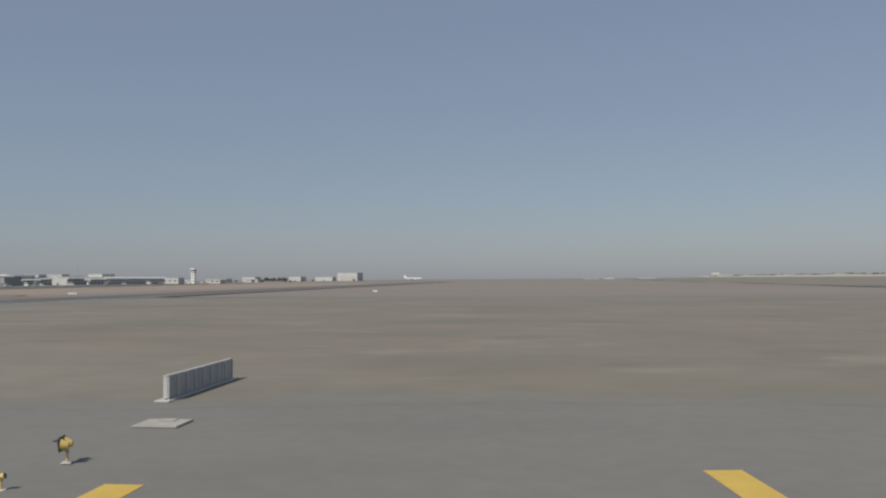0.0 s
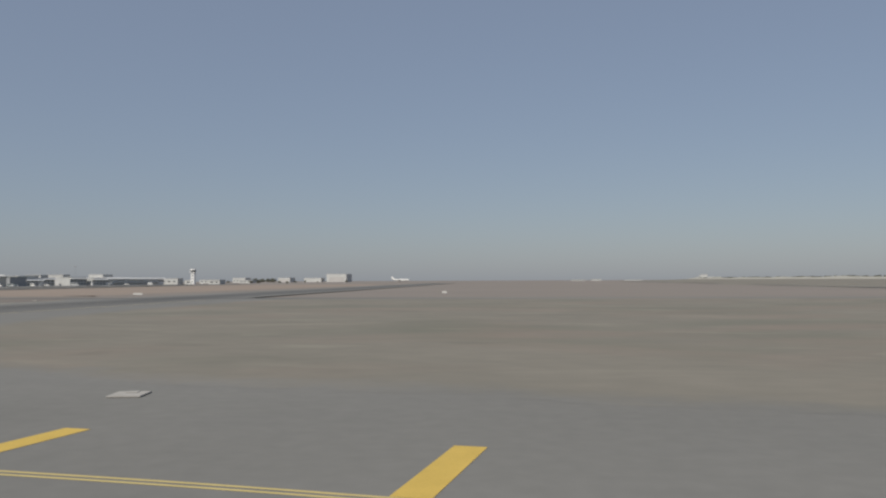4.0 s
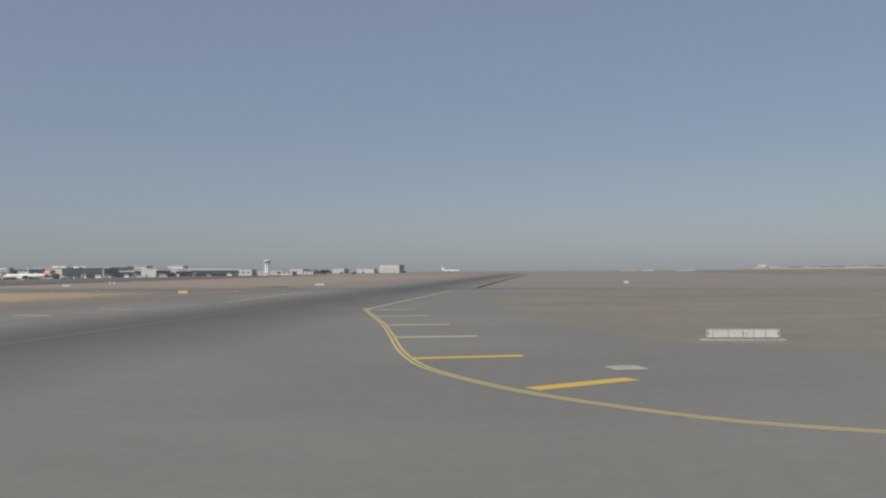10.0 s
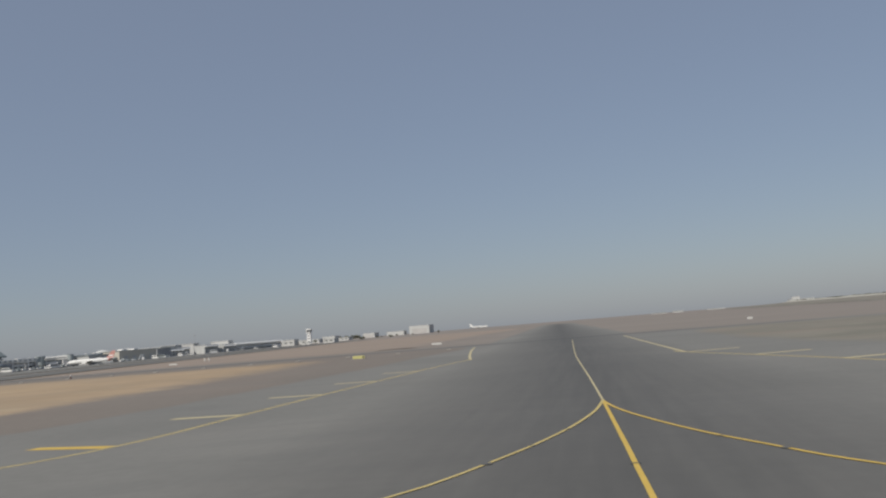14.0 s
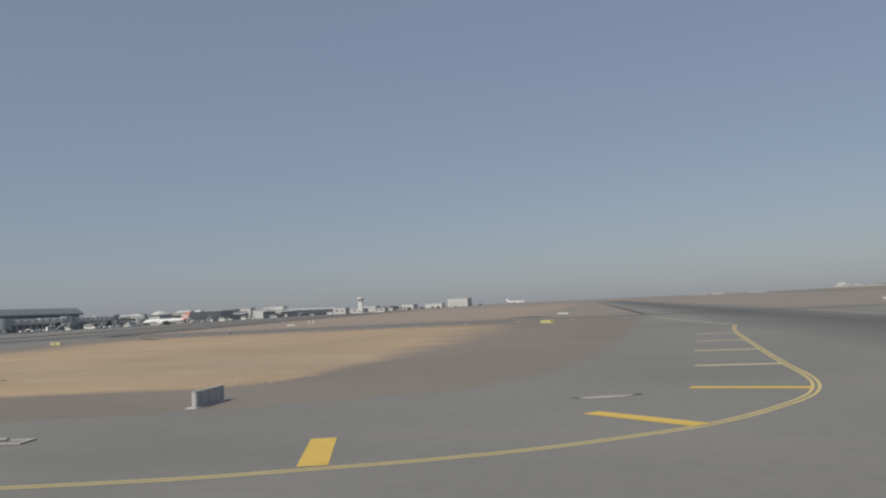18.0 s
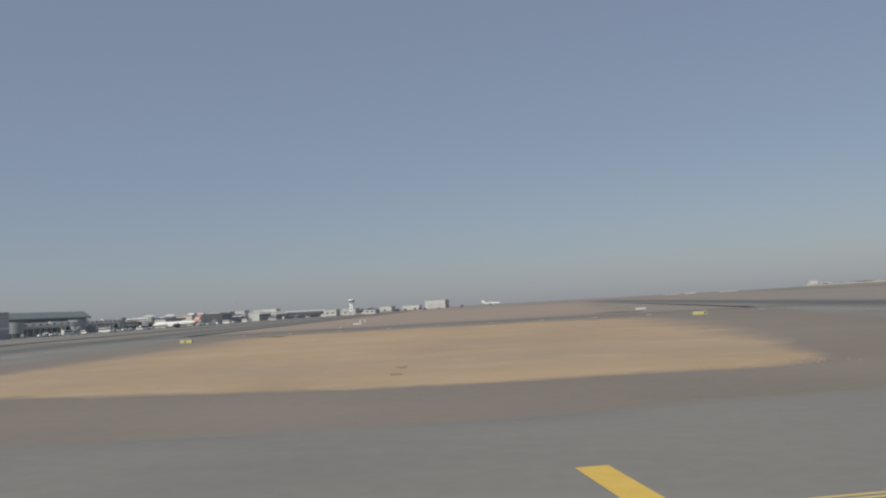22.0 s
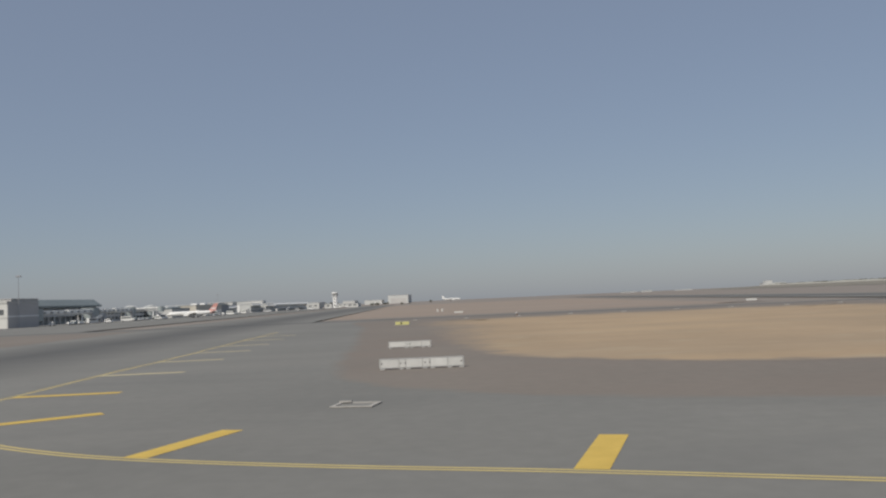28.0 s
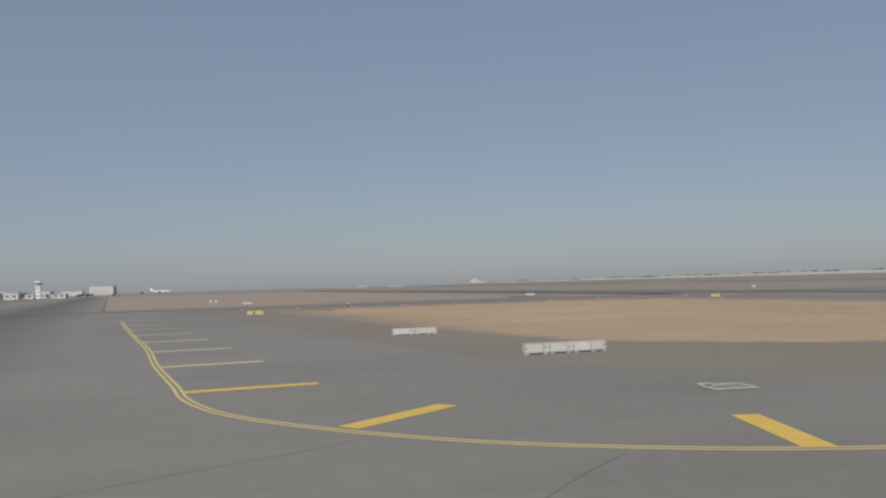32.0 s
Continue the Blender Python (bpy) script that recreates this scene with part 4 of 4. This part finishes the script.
for i, (x, y) in enumerate(((-699, 924), (-700, 979))):
    bm = bmesh.new()
    bmesh.ops.create_uvsphere(bm, u_segments=20, v_segments=12, radius=1, matrix=Matrix.Diagonal((10, 10, 6.0, 1)))
    bmesh.ops.bisect_plane(bm, geom=bm.verts[:] + bm.edges[:] + bm.faces[:], plane_co=(0, 0, 0), plane_no=(0, 0, -1), clear_outer=True)
    dm = thing("white_dome", pose(x, y, -0.3), "white domed hall behind the terminal", "dome", "white domes")
    bmesh.ops.translate(bm, verts=bm.verts, vec=(0, 0, 8))
    part("shell", bm, PALE_WALL, dm)
    part("drum", tube((0, 0, 0), (0, 0, 8.2), 10.1, 10.1, 24), WHITE_WALL, dm)

for k, (y0, y1, h, x1) in enumerate(((770, 800, 7.4, -532), (806, 842, 8.6, -545), (846, 880, 9.4, -530), (884, 915, 8.2, -526))):
    wing = building("terminal_wing", x1 - 12, x1, y0, y1, h, PALE_WALL, ROOF_LIGHT, "white terminal wing with dark window bands", (1.4, 4.4), "x", (4.2, 1.3), 2.2, group="terminal wings")
    part("eaves_band", eaves(6.0, 2.4, (y0 - y1) / 2, (y1 - y0) / 2, h - 2.0, h - 0.5), WHITE, wing, "sloping white metal eaves")
PIER = building("terminal_pier", -580, -529, 919, 1072, 9.4, WHITE_WALL, ROOF_LIGHT, "long low white terminal pier with one dark strip of windows", (3.9,), "x", (5.6, 1.5), 0.5)
part("eaves_band", eaves(25.5, 3.4, -76.5, 76.5, 7.3, 9.4), WHITE, PIER, "sloping white metal eaves")
part("canopy", eaves(25.5, 4.0, -70, 60, 2.9, 4.6), WHITE, PIER, "sloping white canopy over the doors")
for v in range(-66, 60, 14):
    part("post", box(28.0, 28.3, v - 0.15, v + 0.15, 0, 2.9), METAL, PIER)
building("plant_room", -615, -596, 1040, 1062, 13.5, PALE_WALL, ROOF_LIGHT, "grey plant room rising behind the terminal", (), "x")
for x, y, h in ((-575, 900, 12.5), (-560, 960, 13), (-572, 852, 11.8)):
    building("roof_house", x - 9, x + 9, y - 7, y + 7, h, GREY_WALL, ROOF_LIGHT, "small grey house above the terminal roof", (), "x", group="roof houses")

# control tower
ct = thing("control_tower", pose(-494, 1086, -0.3), "white control tower with a dark glazed cab", "control tower")
part("shaft", box(-2.5, 2.5, -2.5, 2.5, 0, 15.6, 0.3), WHITE_WALL, ct)
part("gallery", box(-3.6, 3.6, -3.6, 3.6, 15.6, 16.5, 0.15), WHITE_WALL, ct)
part("cab_glass", tube((0, 0, 16.5), (0, 0, 19.4), 3.4, 4.1, 8), GLASS, ct, "dark glazed cab")
part("roof", tube((0, 0, 19.4), (0, 0, 20.9), 4.4, 4.0, 8), WHITE, ct)
part("antenna", tube((0, 0, 20.9), (0, 0, 25.0), 0.15, 0.06, 8), METAL, ct)
for z in (3, 7, 11):
    part("window", box(-1.0, 1.0, -2.56, -2.4, z, z + 1.6), GLASS, ct)
for i in range(8):
    a = radians(22.5 + 45 * i)
    part("mullion", tube((3.38 * math.cos(a), 3.38 * math.sin(a), 16.5), (4.1 * math.cos(a), 4.1 * math.sin(a), 19.4), 0.14, 0.14, 6), WHITE, ct)

# low houses and hangars farther off, their whites greyed for haze
FAR_BLOCKS = (
    ("service_house", -540, -516, 1086, 1104, 8.5, PALE_WALL, ROOF_LIGHT, "low pale service house by the tower"),
    ("service_house", -512, -502, 1100, 1112, 6.0, PALE_WALL, ROOF_LIGHT, "small white service house by the tower"),
    ("service_house", -486, -470, 1120, 1140, 5.5, PALE_WALL, ROOF_LIGHT, "small white house behind the tower"),
    ("warehouse", -657, -618, 1500, 1530, 7.0, PALE_WALL, ROOF_LIGHT, "low white warehouse with pale roof"),
    ("warehouse", -603, -578, 1560, 1590, 6.0, PALE_WALL, ROOF_LIGHT, "low pale warehouse with light roof"),
    ("warehouse", -742, -711, 1900, 1940, 11.5, PALE_WALL, ROOF_LIGHT, "white warehouse with a dark doorway"),
    ("hangar", -722, -690, 2190, 2240, 12.5, PALE_WALL, ROOF_LIGHT, "pale aircraft hangar with wide doors"),
    ("hangar", -619, -562, 2310, 2380, 23.0, PALE_WALL, ROOF_LIGHT, "largest pale hangar on the skyline"),
    ("warehouse", -690, -640, 2330, 2370, 12.0, PALE_WALL, ROOF_LIGHT, "low white warehouse by the hangar"),
    ("warehouse", -900, -840, 1500, 1540, 11.0, BEIGE_WALL, ROOF_LIGHT, "beige warehouse on the skyline"),
    ("warehouse", -760, -700, 1250, 1290, 10.0, GREY_WALL, ROOF_LIGHT, "grey warehouse behind the terminal"),
    ("long_shed", 90, 138, 2844, 2870, 3.6, PALE_WALL, ROOF_LIGHT, "long white shed on the horizon"),
    ("long_shed", 157, 190, 2850, 2876, 5.2, PALE_WALL, ROOF_LIGHT, "short white shed on the horizon"),
    ("long_shed", 272, 330, 2880, 2900, 2.6, GREY_WALL, ROOF_LIGHT, "pale low shed on the horizon"),
    ("villa", 410, 472, 2340, 2370, 11.0, PALE_WALL, ROOF_LIGHT, "white low building with a raised block on the horizon"),
    ("villa", 418, 436, 2341, 2361, 17.5, PALE_WALL, ROOF_LIGHT, "white raised block on the horizon"),
)
for nm, x0, x1, y0, y1, h, wl_, rf, lab in FAR_BLOCKS:
    b = building(nm, x0, x1, y0, y1, h, wl_, rf, lab, (h * 0.4,) if h < 12 and wl_ is not GREY_WALL else (), "y", (4, 1.6), 2.5, z=-0.3)
    if nm == "hangar":
        w = (x1 - x0) / 2
        part("door", box(-w * 0.75, w * 0.75, -(y1 - y0) / 2 - 0.3, -(y1 - y0) / 2 + 0.1, 0, h * 0.62), CLAD_WALL, b, "wide grey sliding door")

# masts
for x, y, h in ((-492.3, 380.8, 24.8), (-640, 1046, 24)):
    ms = thing("light_mast", pose(x, y, -0.05), "tall slim grey floodlight mast", "light mast", "light masts")
    part("pole", tube((0, 0, 0), (0, 0, h), 0.22, 0.1, 10), METAL, ms)
    part("lamp_head", box(-1.4, 1.4, -0.4, 0.4, h, h + 0.8, 0.1), METAL, ms)


# ---- aircraft ----
def loft(rings, n=20):
    """A body through rings of (y, centre z, half width, half height)."""
    bm = bmesh.new()
    rows = []
    for y, cz, hw, hh in rings:
        rows.append([bm.verts.new((hw * math.cos(2 * math.pi * i / n), y, cz + hh * math.sin(2 * math.pi * i / n))) for i in range(n)])
    for a, b in zip(rows, rows[1:]):
        for i in range(n):
            bm.faces.new((a[i], a[(i + 1) % n], b[(i + 1) % n], b[i]))
    bm.faces.new(rows[0]), bm.faces.new(rows[-1])
    for f in bm.faces:
        f.smooth = True
    return bm


def plate(corners, thick):
    """A wing or fin: a tapered slab through four corners, thick along the given direction."""
    bm = bmesh.new()
    t = Vector(thick)
    lo = [bm.verts.new(Vector(c) - t * (1 if i < 2 else 0.4)) for i, c in enumerate(corners)]
    hi = [bm.verts.new(Vector(c) + t * (1 if i < 2 else 0.4)) for i, c in enumerate(corners)]
    bm.faces.new(lo), bm.faces.new(hi)
    for i in range(4):
        bm.faces.new((lo[i], lo[(i + 1) % 4], hi[(i + 1) % 4], hi[i]))
    return bm


def airliner(x, y, z, turn, length, tail, label):
    """A parked airliner: nose towards its own -y, wheels on the ground."""
    k = length / 44.0
    s = thing("airliner", pose(x, y, z, 0, 0, turn), label, "aircraft", "parked aircraft")
    r = 2.0 * k
    c = 3.7 * k
    part("fuselage", loft([(-22 * k, c - 0.5 * k, 0.15 * k, 0.15 * k), (-21 * k, c - 0.4 * k, 0.9 * k, 0.9 * k), (-19 * k, c - 0.1 * k, 1.6 * k, 1.7 * k), (-16 * k, c, r, r), (8 * k, c, r, r), (14 * k, c + 0.4 * k, 1.6 * k, 1.6 * k), (19 * k, c + 0.9 * k, 0.8 * k, 0.9 * k), (22 * k, c + 1.2 * k, 0.2 * k, 0.3 * k)]), WHITE, s)
    part("tail_fin", plate(((0, 13.5 * k, c + 1.6 * k), (0, 20 * k, c + 1.5 * k), (0, 22.3 * k, c + 8.0 * k), (0, 19.2 * k, c + 8.0 * k)), (0.25 * k, 0, 0)), tail, s, "painted tail fin")
    if tail is RED:
        part("tail_flash", plate(((0, 15.6 * k, c + 3.2 * k), (0, 19.6 * k, c + 3.2 * k), (0, 20.4 * k, c + 5.2 * k), (0, 17.0 * k, c + 5.2 * k)), (0.27 * k, 0, 0)), WHITE, s, "white flash on the fin")
    part("tail_cone", loft([(15.5 * k, c + 0.5 * k, 1.5 * k, 1.5 * k), (19.1 * k, c + 0.92 * k, 0.84 * k, 0.94 * k)]), tail, s)
    for sx in (1, -1):
        part("wing", plate(((sx * 1.6 * k, -6 * k, c - 1.0 * k), (sx * 1.6 * k, 3 * k, c - 1.0 * k), (sx * 17 * k, 6.0 * k, c + 0.6 * k), (sx * 17 * k, 4.2 * k, c + 0.6 * k)), (0, 0, 0.32 * k)), WHITE, s)
        part("tailplane", plate(((sx * 0.8 * k, 15.5 * k, c + 1.0 * k), (sx * 0.8 * k, 19.5 * k, c + 1.0 * k), (sx * 6.2 * k, 21 * k, c + 1.6 * k), (sx * 6.2 * k, 19.4 * k, c + 1.6 * k)), (0, 0, 0.18 * k)), WHITE, s)
        eng = part("engine", tube((sx * 5.7 * k, -6.6 * k, c - 1.7 * k), (sx * 5.7 * k, -2.2 * k, c - 1.6 * k), 1.1 * k, 0.8 * k, 18), WHITE, s)
        part("intake", tube((sx * 5.7 * k, -6.75 * k, c - 1.7 * k), (sx * 5.7 * k, -6.55 * k, c - 1.7 * k), 0.95 * k, 0.95 * k, 18), METAL, eng)
        part("strut", box(sx * 3.8 * k - 0.15, sx * 3.8 * k + 0.15, 0.4 * k, 0.4 * k + 0.3, 0.6 * k, c - 1.0 * k), METAL, s)
        part("wheel", tube((sx * 3.8 * k - 0.6 * k, 0.5 * k, 0.62 * k), (sx * 3.8 * k + 0.6 * k, 0.5 * k, 0.62 * k), 0.62 * k, 0.62 * k, 16), TYRE, s)
    part("strut", box(-0.12, 0.12, -16.2 * k, -15.9 * k, 0.4 * k, c - 1.6 * k), METAL, s)
    part("wheel", tube((-0.35 * k, -16 * k, 0.42 * k), (0.35 * k, -16 * k, 0.42 * k), 0.42 * k, 0.42 * k, 14), TYRE, s)
    for sx in (1, -1):
        for i in range(26):
            yy = (-13.5 + i * 0.92) * k
            part("cabin_window", box(sx * r - 0.06 * k, sx * r + 0.03 * k, yy - 0.14 * k, yy + 0.14 * k, c + 0.35 * k, c + 0.8 * k), GLASS, s)
    part("windscreen", box(-1.0 * k, 1.0 * k, -20.2 * k, -19.6 * k, c + 0.45 * k, c + 1.05 * k, 0.1 * k), GLASS, s)
    return s


airliner(-471.5, 545.6, -0.03, -77, 34, RED, "white airliner with a red tail parked by the terminal")
airliner(-478, 2751, -0.3, 92, 62, WHITE, "white airliner parked far down the field")


# ---- service vehicles on the apron ----
def van(x, y, turn, paint, long=5.0, high=2.2, group="apron vehicles", label="white service van parked on the apron"):
    s = thing("service_van", pose(x, y, -0.03, 0, 0, turn), label, "vehicle", group)
    part("body", box(-long / 2, long / 2, -0.95, 0.95, 0.4, high * 0.55, 0.12), paint, s)
    part("cabin", box(-long / 2 + 0.1, long / 2 - 1.2, -0.9, 0.9, high * 0.55, high, 0.15), paint, s)
    part("side_window", box(-long / 2 + 0.4, long / 2 - 1.6, -0.93, -0.86, high * 0.6, high * 0.88), GLASS, s)
    part("windscreen", box(long / 2 - 1.28, long / 2 - 1.14, -0.8, 0.8, high * 0.6, high * 0.92), GLASS, s)
    for u in (-long / 2 + 0.9, long / 2 - 0.9):
        for v in (-0.86, 0.86):
            part("wheel", tube((u, v - 0.12, 0.36), (u, v + 0.12, 0.36), 0.36, 0.36, 14), TYRE, s)
    part("bumper", box(long / 2 - 0.05, long / 2 + 0.1, -0.9, 0.9, 0.4, 0.65, 0.03), METAL, s)
    return s


rv = random.Random(8)
SOUTH_VEHICLES = ((-496.3, 362.4, 0, 1), (-489, 404, 0, 0), (-486, 421, 1, 0), (-488, 443, 0, 1), (-483, 452, 1, 0), (-480, 469, 0, 1), (-484, 486, 2, 0), (-478, 507, 0, 0), (-480, 516, 1, 1), (-487, 530, 0, 0), (-496, 545, 2, 0), (-492, 600, 0, 1))
NORTH_VEHICLES = ((-489, 618, 1, 0), (-484, 640, 0, 0), (-486, 662, 0, 1), (-500, 700, 2, 1), (-497, 728, 0, 1), (-503, 760, 0, 0), (-498, 800, 1, 1), (-500, 838, 0, 1), (-496, 905, 0, 0), (-494, 960, 1, 1), (-480, 1040, 0, 1), (-476, 1072, 0, 0))
for x, y, k, big in SOUTH_VEHICLES + NORTH_VEHICLES:
    paint = (WHITE, WHITE_WALL, BRIDGE_GREY)[k]
    lab = ("white service van parked on the apron", "off-white service truck parked on the apron", "grey service truck parked on the apron")[k]
    van(x, y, rv.uniform(-30, 120), paint, 7.5 if big else 5.0, 3.0 if big else 2.2, label=lab)

# ---- loose apron gear: dollies, light towers and floodlit stairs ----
def dolly(x, y, turn, n):
    """A short train of flat baggage dollies with boxes on them."""
    for i in range(n):
        m = pose(x, y, -0.03, 0, 0, turn) @ pose(i * 4.1, 0, 0)
        s = thing("baggage_dolly", m, "flat grey baggage dolly on the apron", "dolly", "baggage dollies")
        part("deck", box(-1.8, 1.8, -0.8, 0.8, 0.45, 0.6, 0.03), METAL, s)
        part("load", box(-1.5, 1.5, -0.7, 0.7, 0.605, 1.5 + 0.4 * (i % 2), 0.08), (WHITE_WALL, BRIDGE_GREY)[i % 2], s, "boxed baggage load")
        for u in (-1.2, 1.2):
            for v in (-0.7, 0.7):
                part("wheel", tube((u, v - 0.08, 0.24), (u, v + 0.08, 0.24), 0.24, 0.24, 10), TYRE, s)


def boarding_stairs(x, y, turn):
    """A wheeled passenger stair: sloping flight with side panels on a low chassis."""
    s = thing("boarding_stairs", pose(x, y, -0.03, 0, 0, turn), "white wheeled boarding stairs on the apron", "stairs", "boarding stairs")
    part("chassis", box(-3.2, 3.0, -0.9, 0.9, 0.4, 0.75, 0.05), WHITE, s)
    for i in range(14):
        part("step", box(-2.6 + 0.4 * i, -2.2 + 0.4 * i, -0.75, 0.75, 0.8 + 0.24 * i, 0.86 + 0.24 * i), METAL, s)
    for v in (-0.85, 0.8):
        bm = bmesh.new()
        prof = [(-2.7, 0.8), (3.0, 3.9), (3.0, 5.0), (2.4, 5.0), (-2.7, 1.9)]
        rows = [[bm.verts.new((u, w, z)) for u, z in prof] for w in (v, v + 0.05)]
        bm.faces.new(rows[0]), bm.faces.new(rows[1])
        for i in range(5):
            bm.faces.new((rows[0][i], rows[0][i - 1], rows[1][i - 1], rows[1][i]))
        part("side_panel", bm, WHITE, s)
    part("support", box(2.4, 2.8, -0.6, 0.6, 0.75, 3.8), METAL, s)
    for u in (-2.2, 2.0):
        for v in (-0.9, 0.9):
            part("wheel", tube((u, v - 0.12, 0.38), (u, v + 0.12, 0.38), 0.38, 0.38, 12), TYRE, s)
    return s


for x, y, a, n in ((-484, 412, 80, 3), (-490, 432, 100, 4), (-482, 478, 84, 3), (-486, 500, 95, 4), (-490, 536, 88, 3), (-487, 610, 92, 4), (-488, 630, 85, 3), (-492, 690, 98, 3)):
    dolly(x, y, a, n)
for x, y, a in ((-492, 456, 60), (-485, 524, 100), (-470, 556, 160), (-490, 645, 85), (-498, 742, 95), (-497, 870, 80)):
    boarding_stairs(x, y, a)

# ---- sandy bank with trees along the eastern skyline ----
def bank_x(y):
    return 318 + 14 * noise.noise(Vector((3, y * 0.006, 0))) + 0.016 * (y - 500)


bm = bmesh.new()
rows = []
for i in range(118):
    y = 380 + 16 * i
    k, k2 = noise.noise(Vector((3, y * 0.011, 0))), noise.noise(Vector((9, y * 0.035, 0)))
    e = min(1, (i + 0.01) / 10, (117.01 - i) / 14)
    x = bank_x(y)
    rows.append([bm.verts.new((x + u, y, -0.32 + (z + 0.32) * e)) for u, z in ((-190, -0.32), (-14, 3.6 + 0.4 * k), (-9, 4.0), (8, 6.8 + 1.4 * k + 0.8 * k2), (40, 6.6 + k), (150, -0.32))])
for a, b in zip(rows, rows[1:]):
    for j in range(5):
        f = bm.faces.new((a[j], b[j], b[j + 1], a[j + 1]))
        f.material_index = 1 if j == 2 else 0
bank = part("ground_bank", bm, BANK_DIRT)
bank.data.materials.append(BERM)
tagged(bank, "gentle rise of scrub ground with a pale sandy bank", "bank", kind="structure")


def tree_mesh(seed, h, spread):
    """Trunk with limbs, and a crown of many small leaf clumps."""
    r = random.Random(seed)
    trunk = tube((0, 0, 0), (r.uniform(-0.3, 0.3), r.uniform(-0.3, 0.3), h * 0.5), 0.22, 0.12, 7)
    for i in range(4):
        a = r.uniform(0, 6.28)
        tube((0, 0, h * 0.35), (spread * 0.5 * math.cos(a), spread * 0.5 * math.sin(a), h * r.uniform(0.55, 0.75)), 0.1, 0.04, 6, trunk)
    crown = bmesh.new()
    for i in range(70):
        a, u = r.uniform(0, 6.28), math.sqrt(r.random())
        zc = h * r.uniform(0.35, 1.0)
        fall = 1.0 - 0.75 * abs(zc / h - 0.62)
        c = Vector((spread * u * fall * math.cos(a), spread * u * fall * math.sin(a), zc))
        for j in range(5):
            d = Vector((r.gauss(0, 1), r.gauss(0, 1), r.gauss(0, 1))).normalized()
            e = d.orthogonal().normalized()
            g = d.cross(e)
            p, q = c + Vector((r.gauss(0, 0.35), r.gauss(0, 0.35), r.gauss(0, 0.3))), r.uniform(0.3, 0.65)
            crown.faces.new([crown.verts.new(p + e * q), crown.verts.new(p + g * q * 0.8), crown.verts.new(p - e * q), crown.verts.new(p - g * q * 0.8)])
    return trunk, crown


TREES = []
for seed, h, sp in ((11, 4.6, 2.7), (12, 3.8, 3.0), (13, 5.4, 3.0), (14, 3.4, 2.6)):
    t = thing("tree", pose(0, 0, -40), "haze-paled green tree on the sandy skyline bank", "tree", "skyline trees")
    tr, cr = tree_mesh(seed, h, sp)
    part("trunk", tr, BARK, t)
    part("crown", cr, LEAF, t)
    TREES.append(t)
rt = random.Random(21)
spots = []
y = 470.0
while y < 2060:
    k = noise.noise(Vector((y * 0.013, 30, 0)))
    if k > -0.3:
        spots.append((bank_x(y) + 14 + rt.uniform(0, 24), y, 6.5 + 0.7 * noise.noise(Vector((3, y * 0.011, 0)))))
    y += rt.uniform(3.5, 9.5)
for i, (x, y, z) in enumerate(spots):
    src = TREES[i % 4]
    m = pose(x, y, z - 0.55, 0, 0, rt.uniform(0, 360)) @ Matrix.Diagonal((0.9, 0.9, 0.62, 1))
    if i < 4:
        src.matrix_world = m
        continue
    copy_thing(src, m)


def far_wood(name, label, places):
    """Far trees too small to tell apart, joined into one mesh of trunks and leaf clumps."""
    verts, faces, mats = [], [], []
    for x, y, k, h in places:
        src = TREES[int(k) % 4]
        for child in src.children:
            o = len(verts)
            ca, sa = math.cos(k), math.sin(k)
            for v in child.data.vertices:
                px, py = v.co.x * h, v.co.y * h
                verts.append((x + px * ca - py * sa, y + px * sa + py * ca, -0.35 + v.co.z * h))
            for f in child.data.polygons:
                faces.append([o + q for q in f.vertices])
                mats.append(0 if child.name.startswith("trunk") else 1)
    me = bpy.data.meshes.new(name)
    me.from_pydata(verts, [], faces)
    me.materials.append(BARK)
    me.materials.append(LEAF)
    me.polygons.foreach_set("material_index", mats)
    return tagged(new(name, me), label, "trees", kind="stuff")


far_wood("far_trees", "clump of dark trees by the far hangars", [(rt.uniform(-815, -735), rt.uniform(2190, 2260), rt.uniform(0, 50), 1.5 + 0.5 * rt.random()) for i in range(26)])
far_wood("garden_trees", "small haze-paled trees among the far houses", [(rt.uniform(-720, -430), rt.uniform(1180, 1900), rt.uniform(0, 50), rt.uniform(0.7, 1.1)) for i in range(16)])
